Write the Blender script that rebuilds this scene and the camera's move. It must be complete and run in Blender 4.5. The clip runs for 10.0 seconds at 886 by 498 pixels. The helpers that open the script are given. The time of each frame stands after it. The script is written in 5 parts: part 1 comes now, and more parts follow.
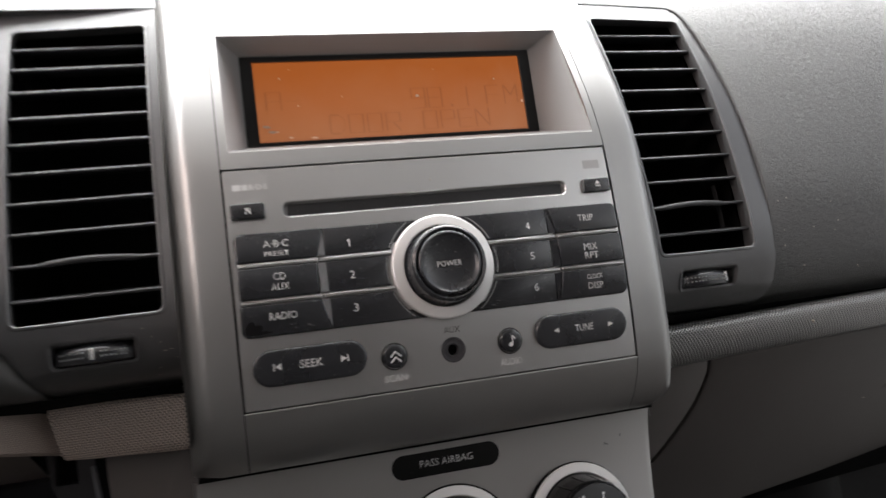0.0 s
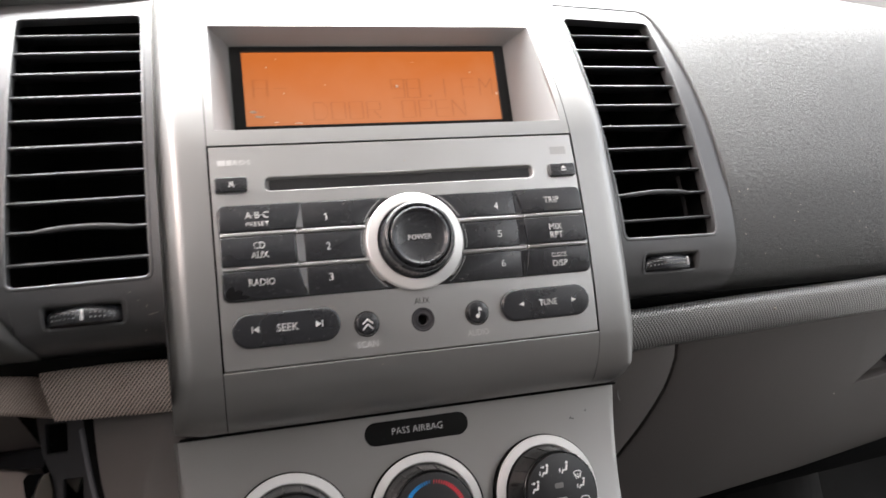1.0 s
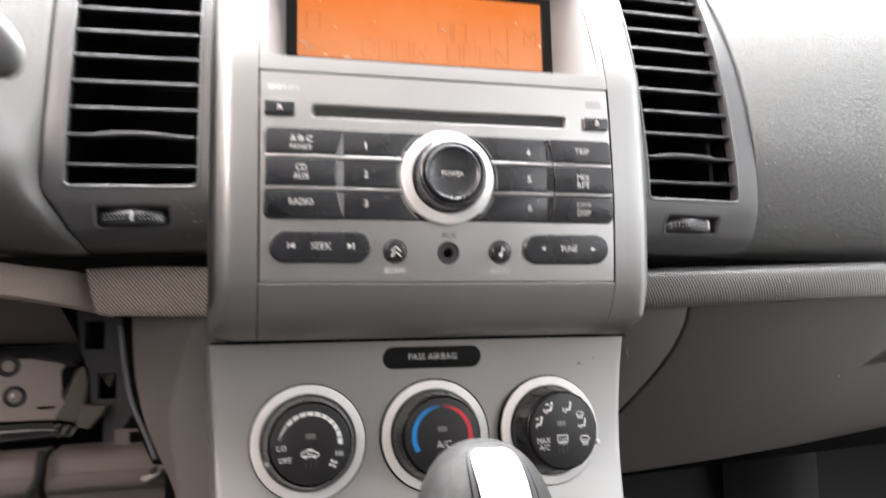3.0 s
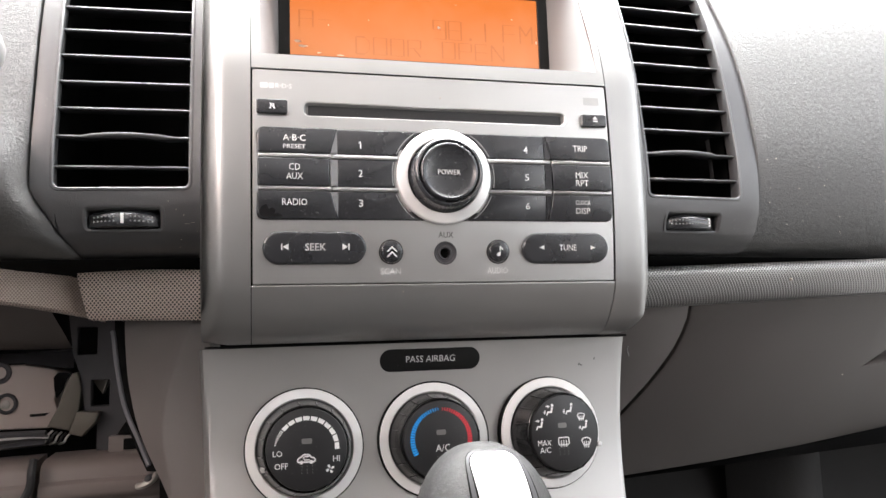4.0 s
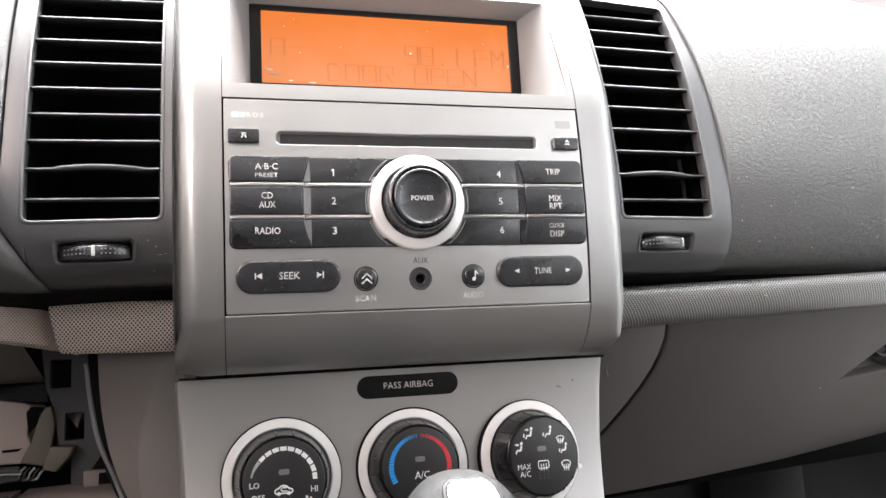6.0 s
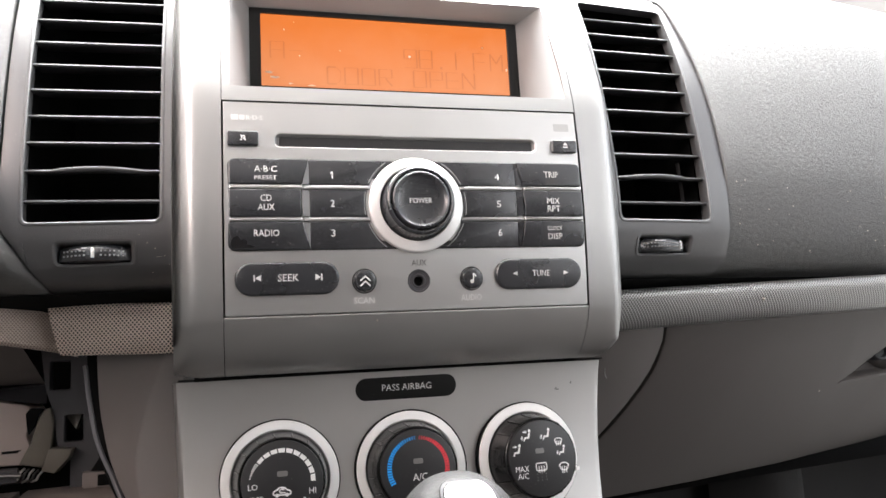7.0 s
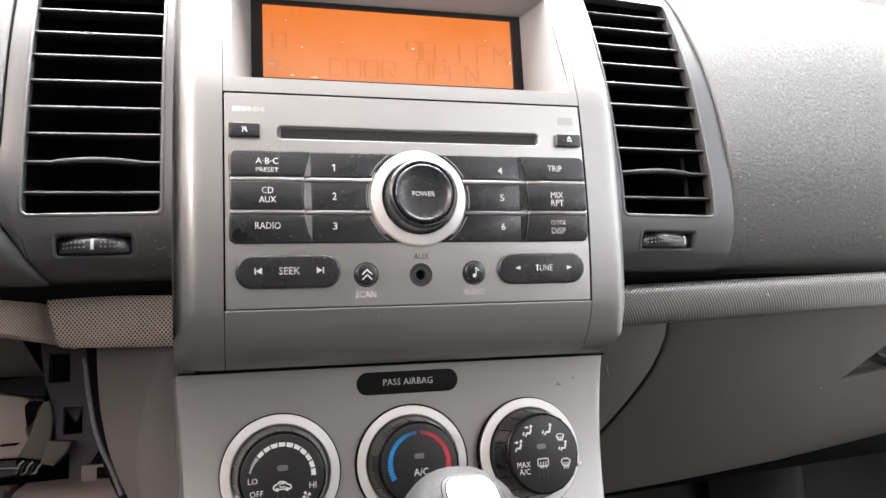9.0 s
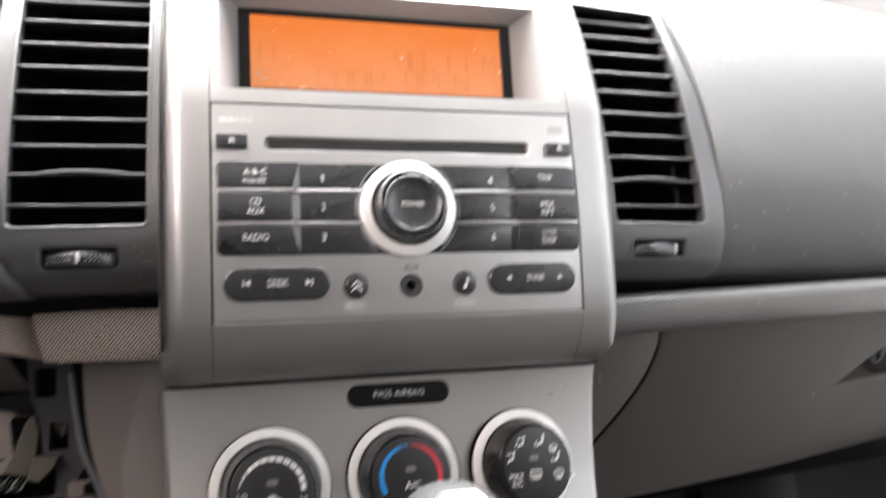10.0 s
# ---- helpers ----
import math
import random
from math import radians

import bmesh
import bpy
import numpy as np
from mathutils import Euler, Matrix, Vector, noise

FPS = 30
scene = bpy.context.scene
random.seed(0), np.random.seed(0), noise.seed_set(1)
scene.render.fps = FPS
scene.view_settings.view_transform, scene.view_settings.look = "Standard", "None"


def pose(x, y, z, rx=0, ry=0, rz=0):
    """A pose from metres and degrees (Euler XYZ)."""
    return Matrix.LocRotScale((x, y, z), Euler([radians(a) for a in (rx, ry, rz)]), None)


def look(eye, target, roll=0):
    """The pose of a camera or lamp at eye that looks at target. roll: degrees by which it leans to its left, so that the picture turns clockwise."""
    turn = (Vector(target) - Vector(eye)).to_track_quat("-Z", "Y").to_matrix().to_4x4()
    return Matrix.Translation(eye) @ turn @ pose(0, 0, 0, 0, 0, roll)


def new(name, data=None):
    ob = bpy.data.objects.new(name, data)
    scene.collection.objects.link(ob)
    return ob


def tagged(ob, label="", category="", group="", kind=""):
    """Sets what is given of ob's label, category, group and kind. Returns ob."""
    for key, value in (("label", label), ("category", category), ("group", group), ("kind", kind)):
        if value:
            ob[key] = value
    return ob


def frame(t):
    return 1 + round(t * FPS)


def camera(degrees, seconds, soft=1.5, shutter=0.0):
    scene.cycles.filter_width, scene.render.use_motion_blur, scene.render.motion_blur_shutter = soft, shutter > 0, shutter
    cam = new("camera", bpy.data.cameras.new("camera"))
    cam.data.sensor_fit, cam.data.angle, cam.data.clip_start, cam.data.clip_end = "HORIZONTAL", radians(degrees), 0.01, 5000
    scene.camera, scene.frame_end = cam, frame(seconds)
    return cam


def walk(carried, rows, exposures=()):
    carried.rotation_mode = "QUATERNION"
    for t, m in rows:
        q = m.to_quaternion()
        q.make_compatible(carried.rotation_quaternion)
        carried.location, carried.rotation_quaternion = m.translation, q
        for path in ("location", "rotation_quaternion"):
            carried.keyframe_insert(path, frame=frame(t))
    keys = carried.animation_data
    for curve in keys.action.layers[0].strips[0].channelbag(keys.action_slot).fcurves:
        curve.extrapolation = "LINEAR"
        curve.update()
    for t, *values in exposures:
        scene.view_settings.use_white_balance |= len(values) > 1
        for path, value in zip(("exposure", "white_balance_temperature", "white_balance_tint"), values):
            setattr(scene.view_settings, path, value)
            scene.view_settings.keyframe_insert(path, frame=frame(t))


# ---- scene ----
cam = camera(60.0, 10.0, shutter=0.8)

# The dashboard is laid out in millimetres in the frame of the radio's face: x to the right,
# y into the dash, z up along the face. RIG carries that frame, in metres, into the car, where
# the face leans back; LAY does the same for millimetres.
LEAN = 14.0
RIG = Matrix.Translation((0.0, 0.0, 0.62)) @ Matrix.Rotation(radians(-LEAN), 4, "X")
LAY = RIG @ Matrix.Scale(0.001, 4)

ROWS = [
    (0.0, -0.0967, -0.3462, -0.0004, 97.696, 7.780, -14.903),
    (0.1, -0.0968, -0.3522, -0.0042, 98.400, 7.540, -14.050),
    (0.2, -0.0994, -0.3578, -0.0088, 99.250, 6.180, -13.650),
    (0.3, -0.0990, -0.3630, -0.0088, 99.090, 5.900, -14.300),
    (0.4, -0.0945, -0.3687, -0.0123, 98.874, 7.332, -14.413),
    (0.5, -0.0903, -0.3688, -0.0158, 98.812, 7.985, -14.412),
    (0.6, -0.0857, -0.3648, -0.0143, 98.468, 8.628, -15.569),
    (0.7, -0.0833, -0.3650, -0.0208, 98.972, 8.850, -15.600),
    (0.8, -0.0881, -0.3643, -0.0266, 99.515, 8.290, -15.581),
    (1.0, -0.0899, -0.3676, -0.0282, 99.393, 6.970, -14.806),
    (1.5, -0.0961, -0.3744, -0.0355, 99.398, 4.979, -14.646),
    (2.0, -0.0953, -0.3802, -0.0389, 98.489, 3.348, -14.552),
    (2.5, -0.0989, -0.3809, -0.0421, 98.390, 2.393, -14.194),
    (2.9, -0.0986, -0.3866, -0.0436, 97.168, 1.399, -13.485),
    (3.0, -0.0974, -0.3833, -0.0446, 96.766, 1.240, -13.800),
    (3.1, -0.0955, -0.3765, -0.0472, 96.600, 1.432, -14.200),
    (3.2, -0.0971, -0.3755, -0.0472, 96.651, 1.599, -14.158),
    (4.3, -0.0940, -0.3779, -0.0454, 97.029, 1.827, -13.775),
    (4.5, -0.0946, -0.3789, -0.0462, 96.847, 1.697, -14.036),
    (5.0, -0.0952, -0.3773, -0.0453, 96.743, 1.659, -14.317),
    (5.4, -0.0940, -0.3770, -0.0400, 97.400, 2.765, -15.200),
    (5.5, -0.0916, -0.3797, -0.0412, 98.227, 3.236, -14.833),
    (5.7, -0.0904, -0.3778, -0.0419, 98.247, 3.211, -14.937),
    (6.8, -0.0904, -0.3797, -0.0421, 98.557, 2.958, -14.634),
    (7.0, -0.0896, -0.3796, -0.0425, 98.537, 3.077, -14.849),
    (7.5, -0.0896, -0.3733, -0.0435, 97.611, 2.728, -15.312),
    (8.0, -0.0895, -0.3741, -0.0426, 97.668, 2.461, -15.204),
    (8.5, -0.0908, -0.3766, -0.0435, 98.139, 2.525, -15.038),
    (9.0, -0.0901, -0.3763, -0.0424, 98.137, 2.733, -14.907),
    (9.5, -0.0888, -0.3774, -0.0415, 98.387, 3.309, -15.093),
    (9.9, -0.0888, -0.3750, -0.0410, 98.020, 3.280, -15.030),
    (9.967, -0.0888, -0.3740, -0.0408, 98.330, 3.270, -15.230),
    (10.0, -0.0887, -0.3736, -0.0406, 98.681, 3.262, -15.481),
]
EXPOSURES = [(0.0, 0.66), (0.5, 1.32), (1.0, 1.53), (2.0, 1.85), (5.0, 2.08), (8.0, 1.97), (10.0, 2.03)]
walk(cam, [(r[0], RIG @ pose(*r[1:])) for r in ROWS], EXPOSURES)

# ---- light ----
world = bpy.data.worlds.new("overcast_sky")
scene.world = world
world.use_nodes = True
wn = world.node_tree
sky = wn.nodes.new("ShaderNodeTexSky")
sky.sky_type = "NISHITA"
sky.sun_disc = False
sky.sun_elevation = radians(50)
sky.sun_rotation = radians(20)
sky.air_density, sky.dust_density, sky.ozone_density = 1.0, 4.0, 1.0
hsv = wn.nodes.new("ShaderNodeHueSaturation")
hsv.inputs["Saturation"].default_value = 0.25
wn.links.new(sky.outputs[0], hsv.inputs["Color"])
wn.links.new(hsv.outputs[0], wn.nodes["Background"].inputs["Color"])
wn.nodes["Background"].inputs["Strength"].default_value = 0.15

sun = new("sun", bpy.data.lights.new("sun", "SUN"))
sun.data.energy, sun.data.angle, sun.data.color = 1.0, radians(40), (1.0, 0.985, 0.97)
sun.matrix_world = look((0.3, 1.4, 3.0), (0, 0, 0.6))


def window_light(name, eye, target, sx, sy, power, tint=(1.0, 1.0, 1.0)):
    """Skylight that comes in through one of the car's windows."""
    ob = new(name, bpy.data.lights.new(name, "AREA"))
    ob.data.shape, ob.data.size, ob.data.size_y, ob.data.energy = "RECTANGLE", sx, sy, power
    ob.data.color = tint
    ob.matrix_world = look(eye, target)
    return ob


window_light("windscreen_daylight", (0.0, 0.44, 1.13), (0.0, 0.0, 0.25), 1.25, 0.85, 24.0)
window_light("driver_door_daylight", (-0.95, -0.45, 1.1), (0.0, -0.35, 1.0), 0.9, 0.5, 5.4, (1.0, 0.77, 0.69))
window_light("passenger_door_daylight", (0.95, -0.22, 0.78), (0.2, 0.08, 0.5), 0.85, 0.75, 0.12)
window_light("rear_passenger_window_daylight", (0.8, -1.0, 1.14), (0.0, -0.8, 1.5), 0.8, 0.36, 1.7)
window_light("rear_driver_window_daylight", (-0.8, -1.0, 1.14), (0.0, -0.8, 1.5), 0.8, 0.36, 1.7)

# ---- materials ----
def material(name, colour, rough, metal=0.0, grain=0.0, grain_size=400.0, mottle=0.06, mottle_size=18.0, specular=0.5,
             wear=0.06, dust=0.0, dusty=0.70):
    """A surface with colour mottling at two scales, uneven gloss and a fine grained relief (sizes per metre)."""
    m = bpy.data.materials.new(name)
    m.use_nodes = True
    t, p = m.node_tree, m.node_tree.nodes["Principled BSDF"]
    p.inputs["Metallic"].default_value = metal
    p.inputs["Specular IOR Level"].default_value = specular
    where = t.nodes.new("ShaderNodeTexCoord")
    big = t.nodes.new("ShaderNodeTexNoise")
    big.inputs["Scale"].default_value, big.inputs["Detail"].default_value = mottle_size, 5
    fine = t.nodes.new("ShaderNodeTexNoise")
    fine.inputs["Scale"].default_value, fine.inputs["Detail"].default_value = grain_size, 3
    for n in (big, fine):
        t.links.new(where.outputs["Object"], n.inputs["Vector"])
    mix = t.nodes.new("ShaderNodeMix")
    mix.data_type, mix.blend_type = "RGBA", "MIX"
    mix.inputs[6].default_value = (*[c * (1 - mottle) for c in colour], 1)
    mix.inputs[7].default_value = (*[min(1, c * (1 + mottle)) for c in colour], 1)
    t.links.new(big.outputs["Fac"], mix.inputs[0])
    out = mix.outputs[2]
    if dust:
        specks = t.nodes.new("ShaderNodeTexNoise")
        specks.inputs["Scale"].default_value, specks.inputs["Detail"].default_value = 900, 2
        t.links.new(where.outputs["Object"], specks.inputs["Vector"])
        ramp = t.nodes.new("ShaderNodeMapRange")
        ramp.inputs["From Min"].default_value, ramp.inputs["From Max"].default_value = dusty, dusty + 0.08
        ramp.inputs["To Max"].default_value = dust
        t.links.new(specks.outputs["Fac"], ramp.inputs["Value"])
        dm = t.nodes.new("ShaderNodeMix")
        dm.data_type = "RGBA"
        dm.inputs[7].default_value = (0.45, 0.43, 0.4, 1)
        t.links.new(ramp.outputs[0], dm.inputs[0])
        t.links.new(out, dm.inputs[6])
        out = dm.outputs[2]
    t.links.new(out, p.inputs["Base Color"])
    gloss = t.nodes.new("ShaderNodeMapRange")
    gloss.inputs["To Min"].default_value, gloss.inputs["To Max"].default_value = max(0.02, rough - wear), rough + wear
    t.links.new(big.outputs["Fac"], gloss.inputs["Value"])
    t.links.new(gloss.outputs[0], p.inputs["Roughness"])
    if grain:
        bump = t.nodes.new("ShaderNodeBump")
        bump.inputs["Strength"].default_value, bump.inputs["Distance"].default_value = grain, 0.0006
        t.links.new(fine.outputs["Fac"], bump.inputs["Height"])
        t.links.new(bump.outputs[0], p.inputs["Normal"])
    return m


def grained_leather(name, colour, rough, cell=900.0, strength=0.5):
    """Moulded leather grain: small creased cells of uneven size, longer across than high."""
    m = material(name, colour, rough, mottle=0.07, mottle_size=9.0, dust=0.25)
    t, p = m.node_tree, m.node_tree.nodes["Principled BSDF"]
    where = t.nodes.new("ShaderNodeTexCoord")
    squash = t.nodes.new("ShaderNodeMapping")
    squash.inputs["Scale"].default_value = (0.5, 1.0, 1.0)
    t.links.new(where.outputs["Object"], squash.inputs["Vector"])
    warp = t.nodes.new("ShaderNodeTexNoise")
    warp.inputs["Scale"].default_value, warp.inputs["Detail"].default_value = 480, 3
    t.links.new(squash.outputs[0], warp.inputs["Vector"])
    cells = t.nodes.new("ShaderNodeTexVoronoi")
    cells.feature = "DISTANCE_TO_EDGE"
    cells.inputs["Scale"].default_value = cell
    bend = t.nodes.new("ShaderNodeMix")
    bend.data_type = "VECTOR"
    bend.inputs[0].default_value = 0.004
    t.links.new(squash.outputs[0], bend.inputs[4])
    t.links.new(warp.outputs["Color"], bend.inputs[5])
    t.links.new(bend.outputs[1], cells.inputs["Vector"])
    add = t.nodes.new("ShaderNodeMath")
    add.operation = "ADD"
    t.links.new(cells.outputs["Distance"], add.inputs[0])
    t.links.new(warp.outputs["Fac"], add.inputs[1])
    bump = t.nodes.new("ShaderNodeBump")
    bump.inputs["Strength"].default_value, bump.inputs["Distance"].default_value = strength, 0.0007
    t.links.new(add.outputs[0], bump.inputs["Height"])
    t.links.new(bump.outputs[0], p.inputs["Normal"])
    return m


def perforated(name, colour, hole, rough, pitch_x=2.1, pitch_z=2.4, radius=0.58, metal=0.0):
    """Trim with staggered rows of small round dimples, laid out in millimetres over the strip's front."""
    m = material(name, colour, rough, metal=metal, mottle=0.08, mottle_size=12)
    t, p = m.node_tree, m.node_tree.nodes["Principled BSDF"]
    where = t.nodes.new("ShaderNodeTexCoord")
    turn = t.nodes.new("ShaderNodeMapping")
    turn.inputs["Rotation"].default_value = (radians(LEAN), 0, 0)
    t.links.new(where.outputs["Object"], turn.inputs["Vector"])
    split = t.nodes.new("ShaderNodeSeparateXYZ")
    t.links.new(turn.outputs[0], split.inputs[0])

    def math_node(op, a, b=None):
        n = t.nodes.new("ShaderNodeMath")
        n.operation = op
        for i, v in enumerate((a, b)):
            if v is None:
                continue
            if isinstance(v, (int, float)):
                n.inputs[i].default_value = v
            else:
                t.links.new(v, n.inputs[i])
        return n.outputs[0]

    def dots(shift):
        u = math_node("FRACT", math_node("ADD", math_node("MULTIPLY", split.outputs["X"], 1000 / pitch_x), 100 + shift))
        v = math_node("FRACT", math_node("ADD", math_node("MULTIPLY", split.outputs["Z"], 1000 / pitch_z), 100 + shift))
        du = math_node("MULTIPLY", math_node("SUBTRACT", u, 0.5), pitch_x)
        dv = math_node("MULTIPLY", math_node("SUBTRACT", v, 0.5), pitch_z)
        r2 = math_node("ADD", math_node("MULTIPLY", du, du), math_node("MULTIPLY", dv, dv))
        return math_node("SQRT", r2)

    d = math_node("MINIMUM", dots(0.0), dots(0.5))
    inside = t.nodes.new("ShaderNodeMapRange")
    inside.inputs["From Min"].default_value, inside.inputs["From Max"].default_value = radius - 0.15, radius + 0.15
    inside.inputs["To Min"].default_value, inside.inputs["To Max"].default_value = 1.0, 0.0
    t.links.new(d, inside.inputs["Value"])
    base = p.inputs["Base Color"].links[0].from_socket
    mix = t.nodes.new("ShaderNodeMix")
    mix.data_type = "RGBA"
    mix.inputs[7].default_value = (*hole, 1)
    t.links.new(inside.outputs[0], mix.inputs[0])
    t.links.new(base, mix.inputs[6])
    t.links.new(mix.outputs[2], p.inputs["Base Color"])
    bump = t.nodes.new("ShaderNodeBump")
    bump.invert = True
    bump.inputs["Strength"].default_value, bump.inputs["Distance"].default_value = 0.8, 0.0006
    t.links.new(inside.outputs[0], bump.inputs["Height"])
    t.links.new(bump.outputs[0], p.inputs["Normal"])
    return m


SILVER = material("silver_painted_plastic", (0.43, 0.427, 0.42), 0.42, metal=0.97, grain=0.06, grain_size=2500, mottle=0.04, dust=0.12)
FACE = material("grey_satin_plastic", (0.64, 0.638, 0.632), 0.36, metal=0.95, grain=0.07, grain_size=2500, mottle=0.05, dust=0.15)
HEATER = material("warm_grey_satin_plastic", (0.52, 0.511, 0.5), 0.41, metal=0.8, grain=0.12, grain_size=2500, mottle=0.06, dust=0.2)
BUTTON = material("black_button_plastic", (0.02, 0.0215, 0.0255), 0.27, specular=0.9, grain=0.1, grain_size=2200, mottle=0.35, mottle_size=45, dust=0.35, dusty=0.68)
GLOSS_WORN = material("rubbed_gloss_black", (0.009, 0.009, 0.01), 0.3, specular=0.4)
BUTTON_EDGE = material("pale_button_edge", (0.19, 0.19, 0.195), 0.38, mottle=0.25, mottle_size=90)
COLLAR = material("grey_black_collar", (0.008, 0.008, 0.0085), 0.18, specular=0.5, grain=0.1, mottle=0.2)
DIAL_FACE = material("matt_black_dial", (0.017, 0.017, 0.018), 0.36, grain=0.1, grain_size=2200, mottle=0.15, mottle_size=60, dust=0.15)
GHOST = material("faint_white_print", (0.45, 0.45, 0.445), 0.5, mottle=0.1, mottle_size=200)
STALK_GREY = material("mid_grey_plastic", (0.16, 0.16, 0.158), 0.45, grain=0.1, mottle=0.08)
PALE = material("pale_grey_plastic", (0.35, 0.35, 0.345), 0.5, mottle=0.06)
RUBBER = material("black_rubber", (0.02, 0.02, 0.021), 0.42, grain=0.2, mottle=0.2, dust=0.3)
# near-black: gives cavities and gaps their shade by colour; black parts use it too
DARK = material("black_plastic_and_shade", (0.005, 0.005, 0.005), 0.8, specular=0.1)
VENT = material("charcoal_vent_plastic", (0.087, 0.087, 0.089), 0.38, specular=1.0, grain=0.25, grain_size=1800, mottle=0.1, dust=0.35)
SLAT = material("black_vent_slat", (0.03, 0.03, 0.032), 0.42, grain=0.1, mottle=0.15, dust=0.2)
DIVIDER = material("grey_key_divider", (0.45, 0.45, 0.45), 0.36, metal=0.6)
CHROME = material("satin_aluminium", (0.95, 0.94, 0.925), 0.34, metal=0.3, grain=0.08, grain_size=1600, mottle=0.03)
DIAL_RING = material("bright_satin_silver", (0.95, 0.94, 0.925), 0.4, metal=0.05, grain=0.08, grain_size=1600, mottle=0.03)
WHITE = material("white_print", (0.8, 0.8, 0.79), 0.5)
FADED = material("faded_print", (0.42, 0.41, 0.4), 0.5)
GLASS_DUST = material("dust_on_orange_glass", (0.62, 0.46, 0.36), 0.7, mottle=0.3, mottle_size=600)
ENGRAVED = material("engraved_grey_print", (0.07, 0.065, 0.06), 0.6)
LENS = material("smoked_indicator_lens", (0.17, 0.165, 0.16), 0.3, mottle=0.1)
RECESS = material("matt_grey_recess_plastic", (0.27, 0.267, 0.264), 0.46, metal=0.15, grain=0.2, grain_size=1800, mottle=0.05)
BLUE = material("blue_print", (0.01, 0.3, 0.78), 0.45)
RED = material("red_print", (0.72, 0.04, 0.06), 0.45)
PAD = grained_leather("charcoal_grained_dash_pad", (0.132, 0.132, 0.13), 0.48, cell=1500, strength=0.85)
KNOB_LEATHER = grained_leather("grey_stitched_leather", (0.038, 0.0378, 0.0378), 0.48, cell=1900, strength=0.5)
LOWER = material("taupe_grained_plastic", (0.138, 0.124, 0.117), 0.6, grain=0.2, grain_size=1500, mottle=0.07, dust=0.1)
# base colour raised to include light from the driver's side
TRIM_WARM = perforated("perforated_taupe_trim", (0.74, 0.62, 0.55), (0.035, 0.03, 0.027), 0.45, radius=0.52)
# finer taupe trim with shade in its colour: darker base, fainter holes
TRIM_SHADED = perforated("fine_shaded_taupe_trim", (0.62, 0.52, 0.46), (0.3, 0.25, 0.22), 0.5, pitch_x=1.5, pitch_z=2.0, radius=0.45)
TRIM_COOL = perforated("perforated_grey_trim", (0.52, 0.515, 0.505), (0.14, 0.14, 0.137), 0.3, metal=0.65)
BLACK_PANEL = material("gloss_black_panel", (0.008, 0.008, 0.008), 0.35, mottle=0.2, dust=0.1, specular=0.25)
METAL = material("zinc_plated_steel", (0.45, 0.43, 0.4), 0.5, metal=0.6, mottle=0.15, mottle_size=40)
BRACKET = material("grey_moulded_plastic", (0.042, 0.041, 0.045), 0.55, mottle=0.15, mottle_size=30)
CONDUIT = material("slate_grey_conduit", (0.13, 0.133, 0.145), 0.5, mottle=0.1, mottle_size=30)
BOX_WHITE = material("off_white_plastic_case", (0.4, 0.34, 0.312), 0.6, mottle=0.08, mottle_size=20)
COLUMN = material("grey_beige_painted_bracket", (0.165, 0.14, 0.128), 0.55, mottle=0.12, mottle_size=25)
CONNECTOR = material("aged_beige_connector", (0.105, 0.094, 0.076), 0.55, mottle=0.12, mottle_size=30)
CRUMB = material("pale_crumb", (0.62, 0.56, 0.48), 0.7, mottle=0.2, mottle_size=300)
SCUFF = material("rubbed_dark_scuff", (0.2, 0.197, 0.193), 0.6, mottle=0.3, mottle_size=500)
CARPET = material("dark_grey_carpet", (0.03, 0.028, 0.027), 0.95, grain=1.0, grain_size=900, mottle=0.3)
UPHOLSTERY = material("grey_taupe_cloth", (0.034, 0.03, 0.028), 0.95, grain=0.6, grain_size=900, mottle=0.2)
CONCRETE = material("pale_concrete", (0.2, 0.197, 0.192), 0.85, mottle=0.15, mottle_size=2)
CLOTH = material("pale_grey_headliner", (0.71, 0.7, 0.69), 0.9, grain=0.3)
SHELL = material("charcoal_door_trim", (0.065, 0.06, 0.057), 0.7, grain=0.3)


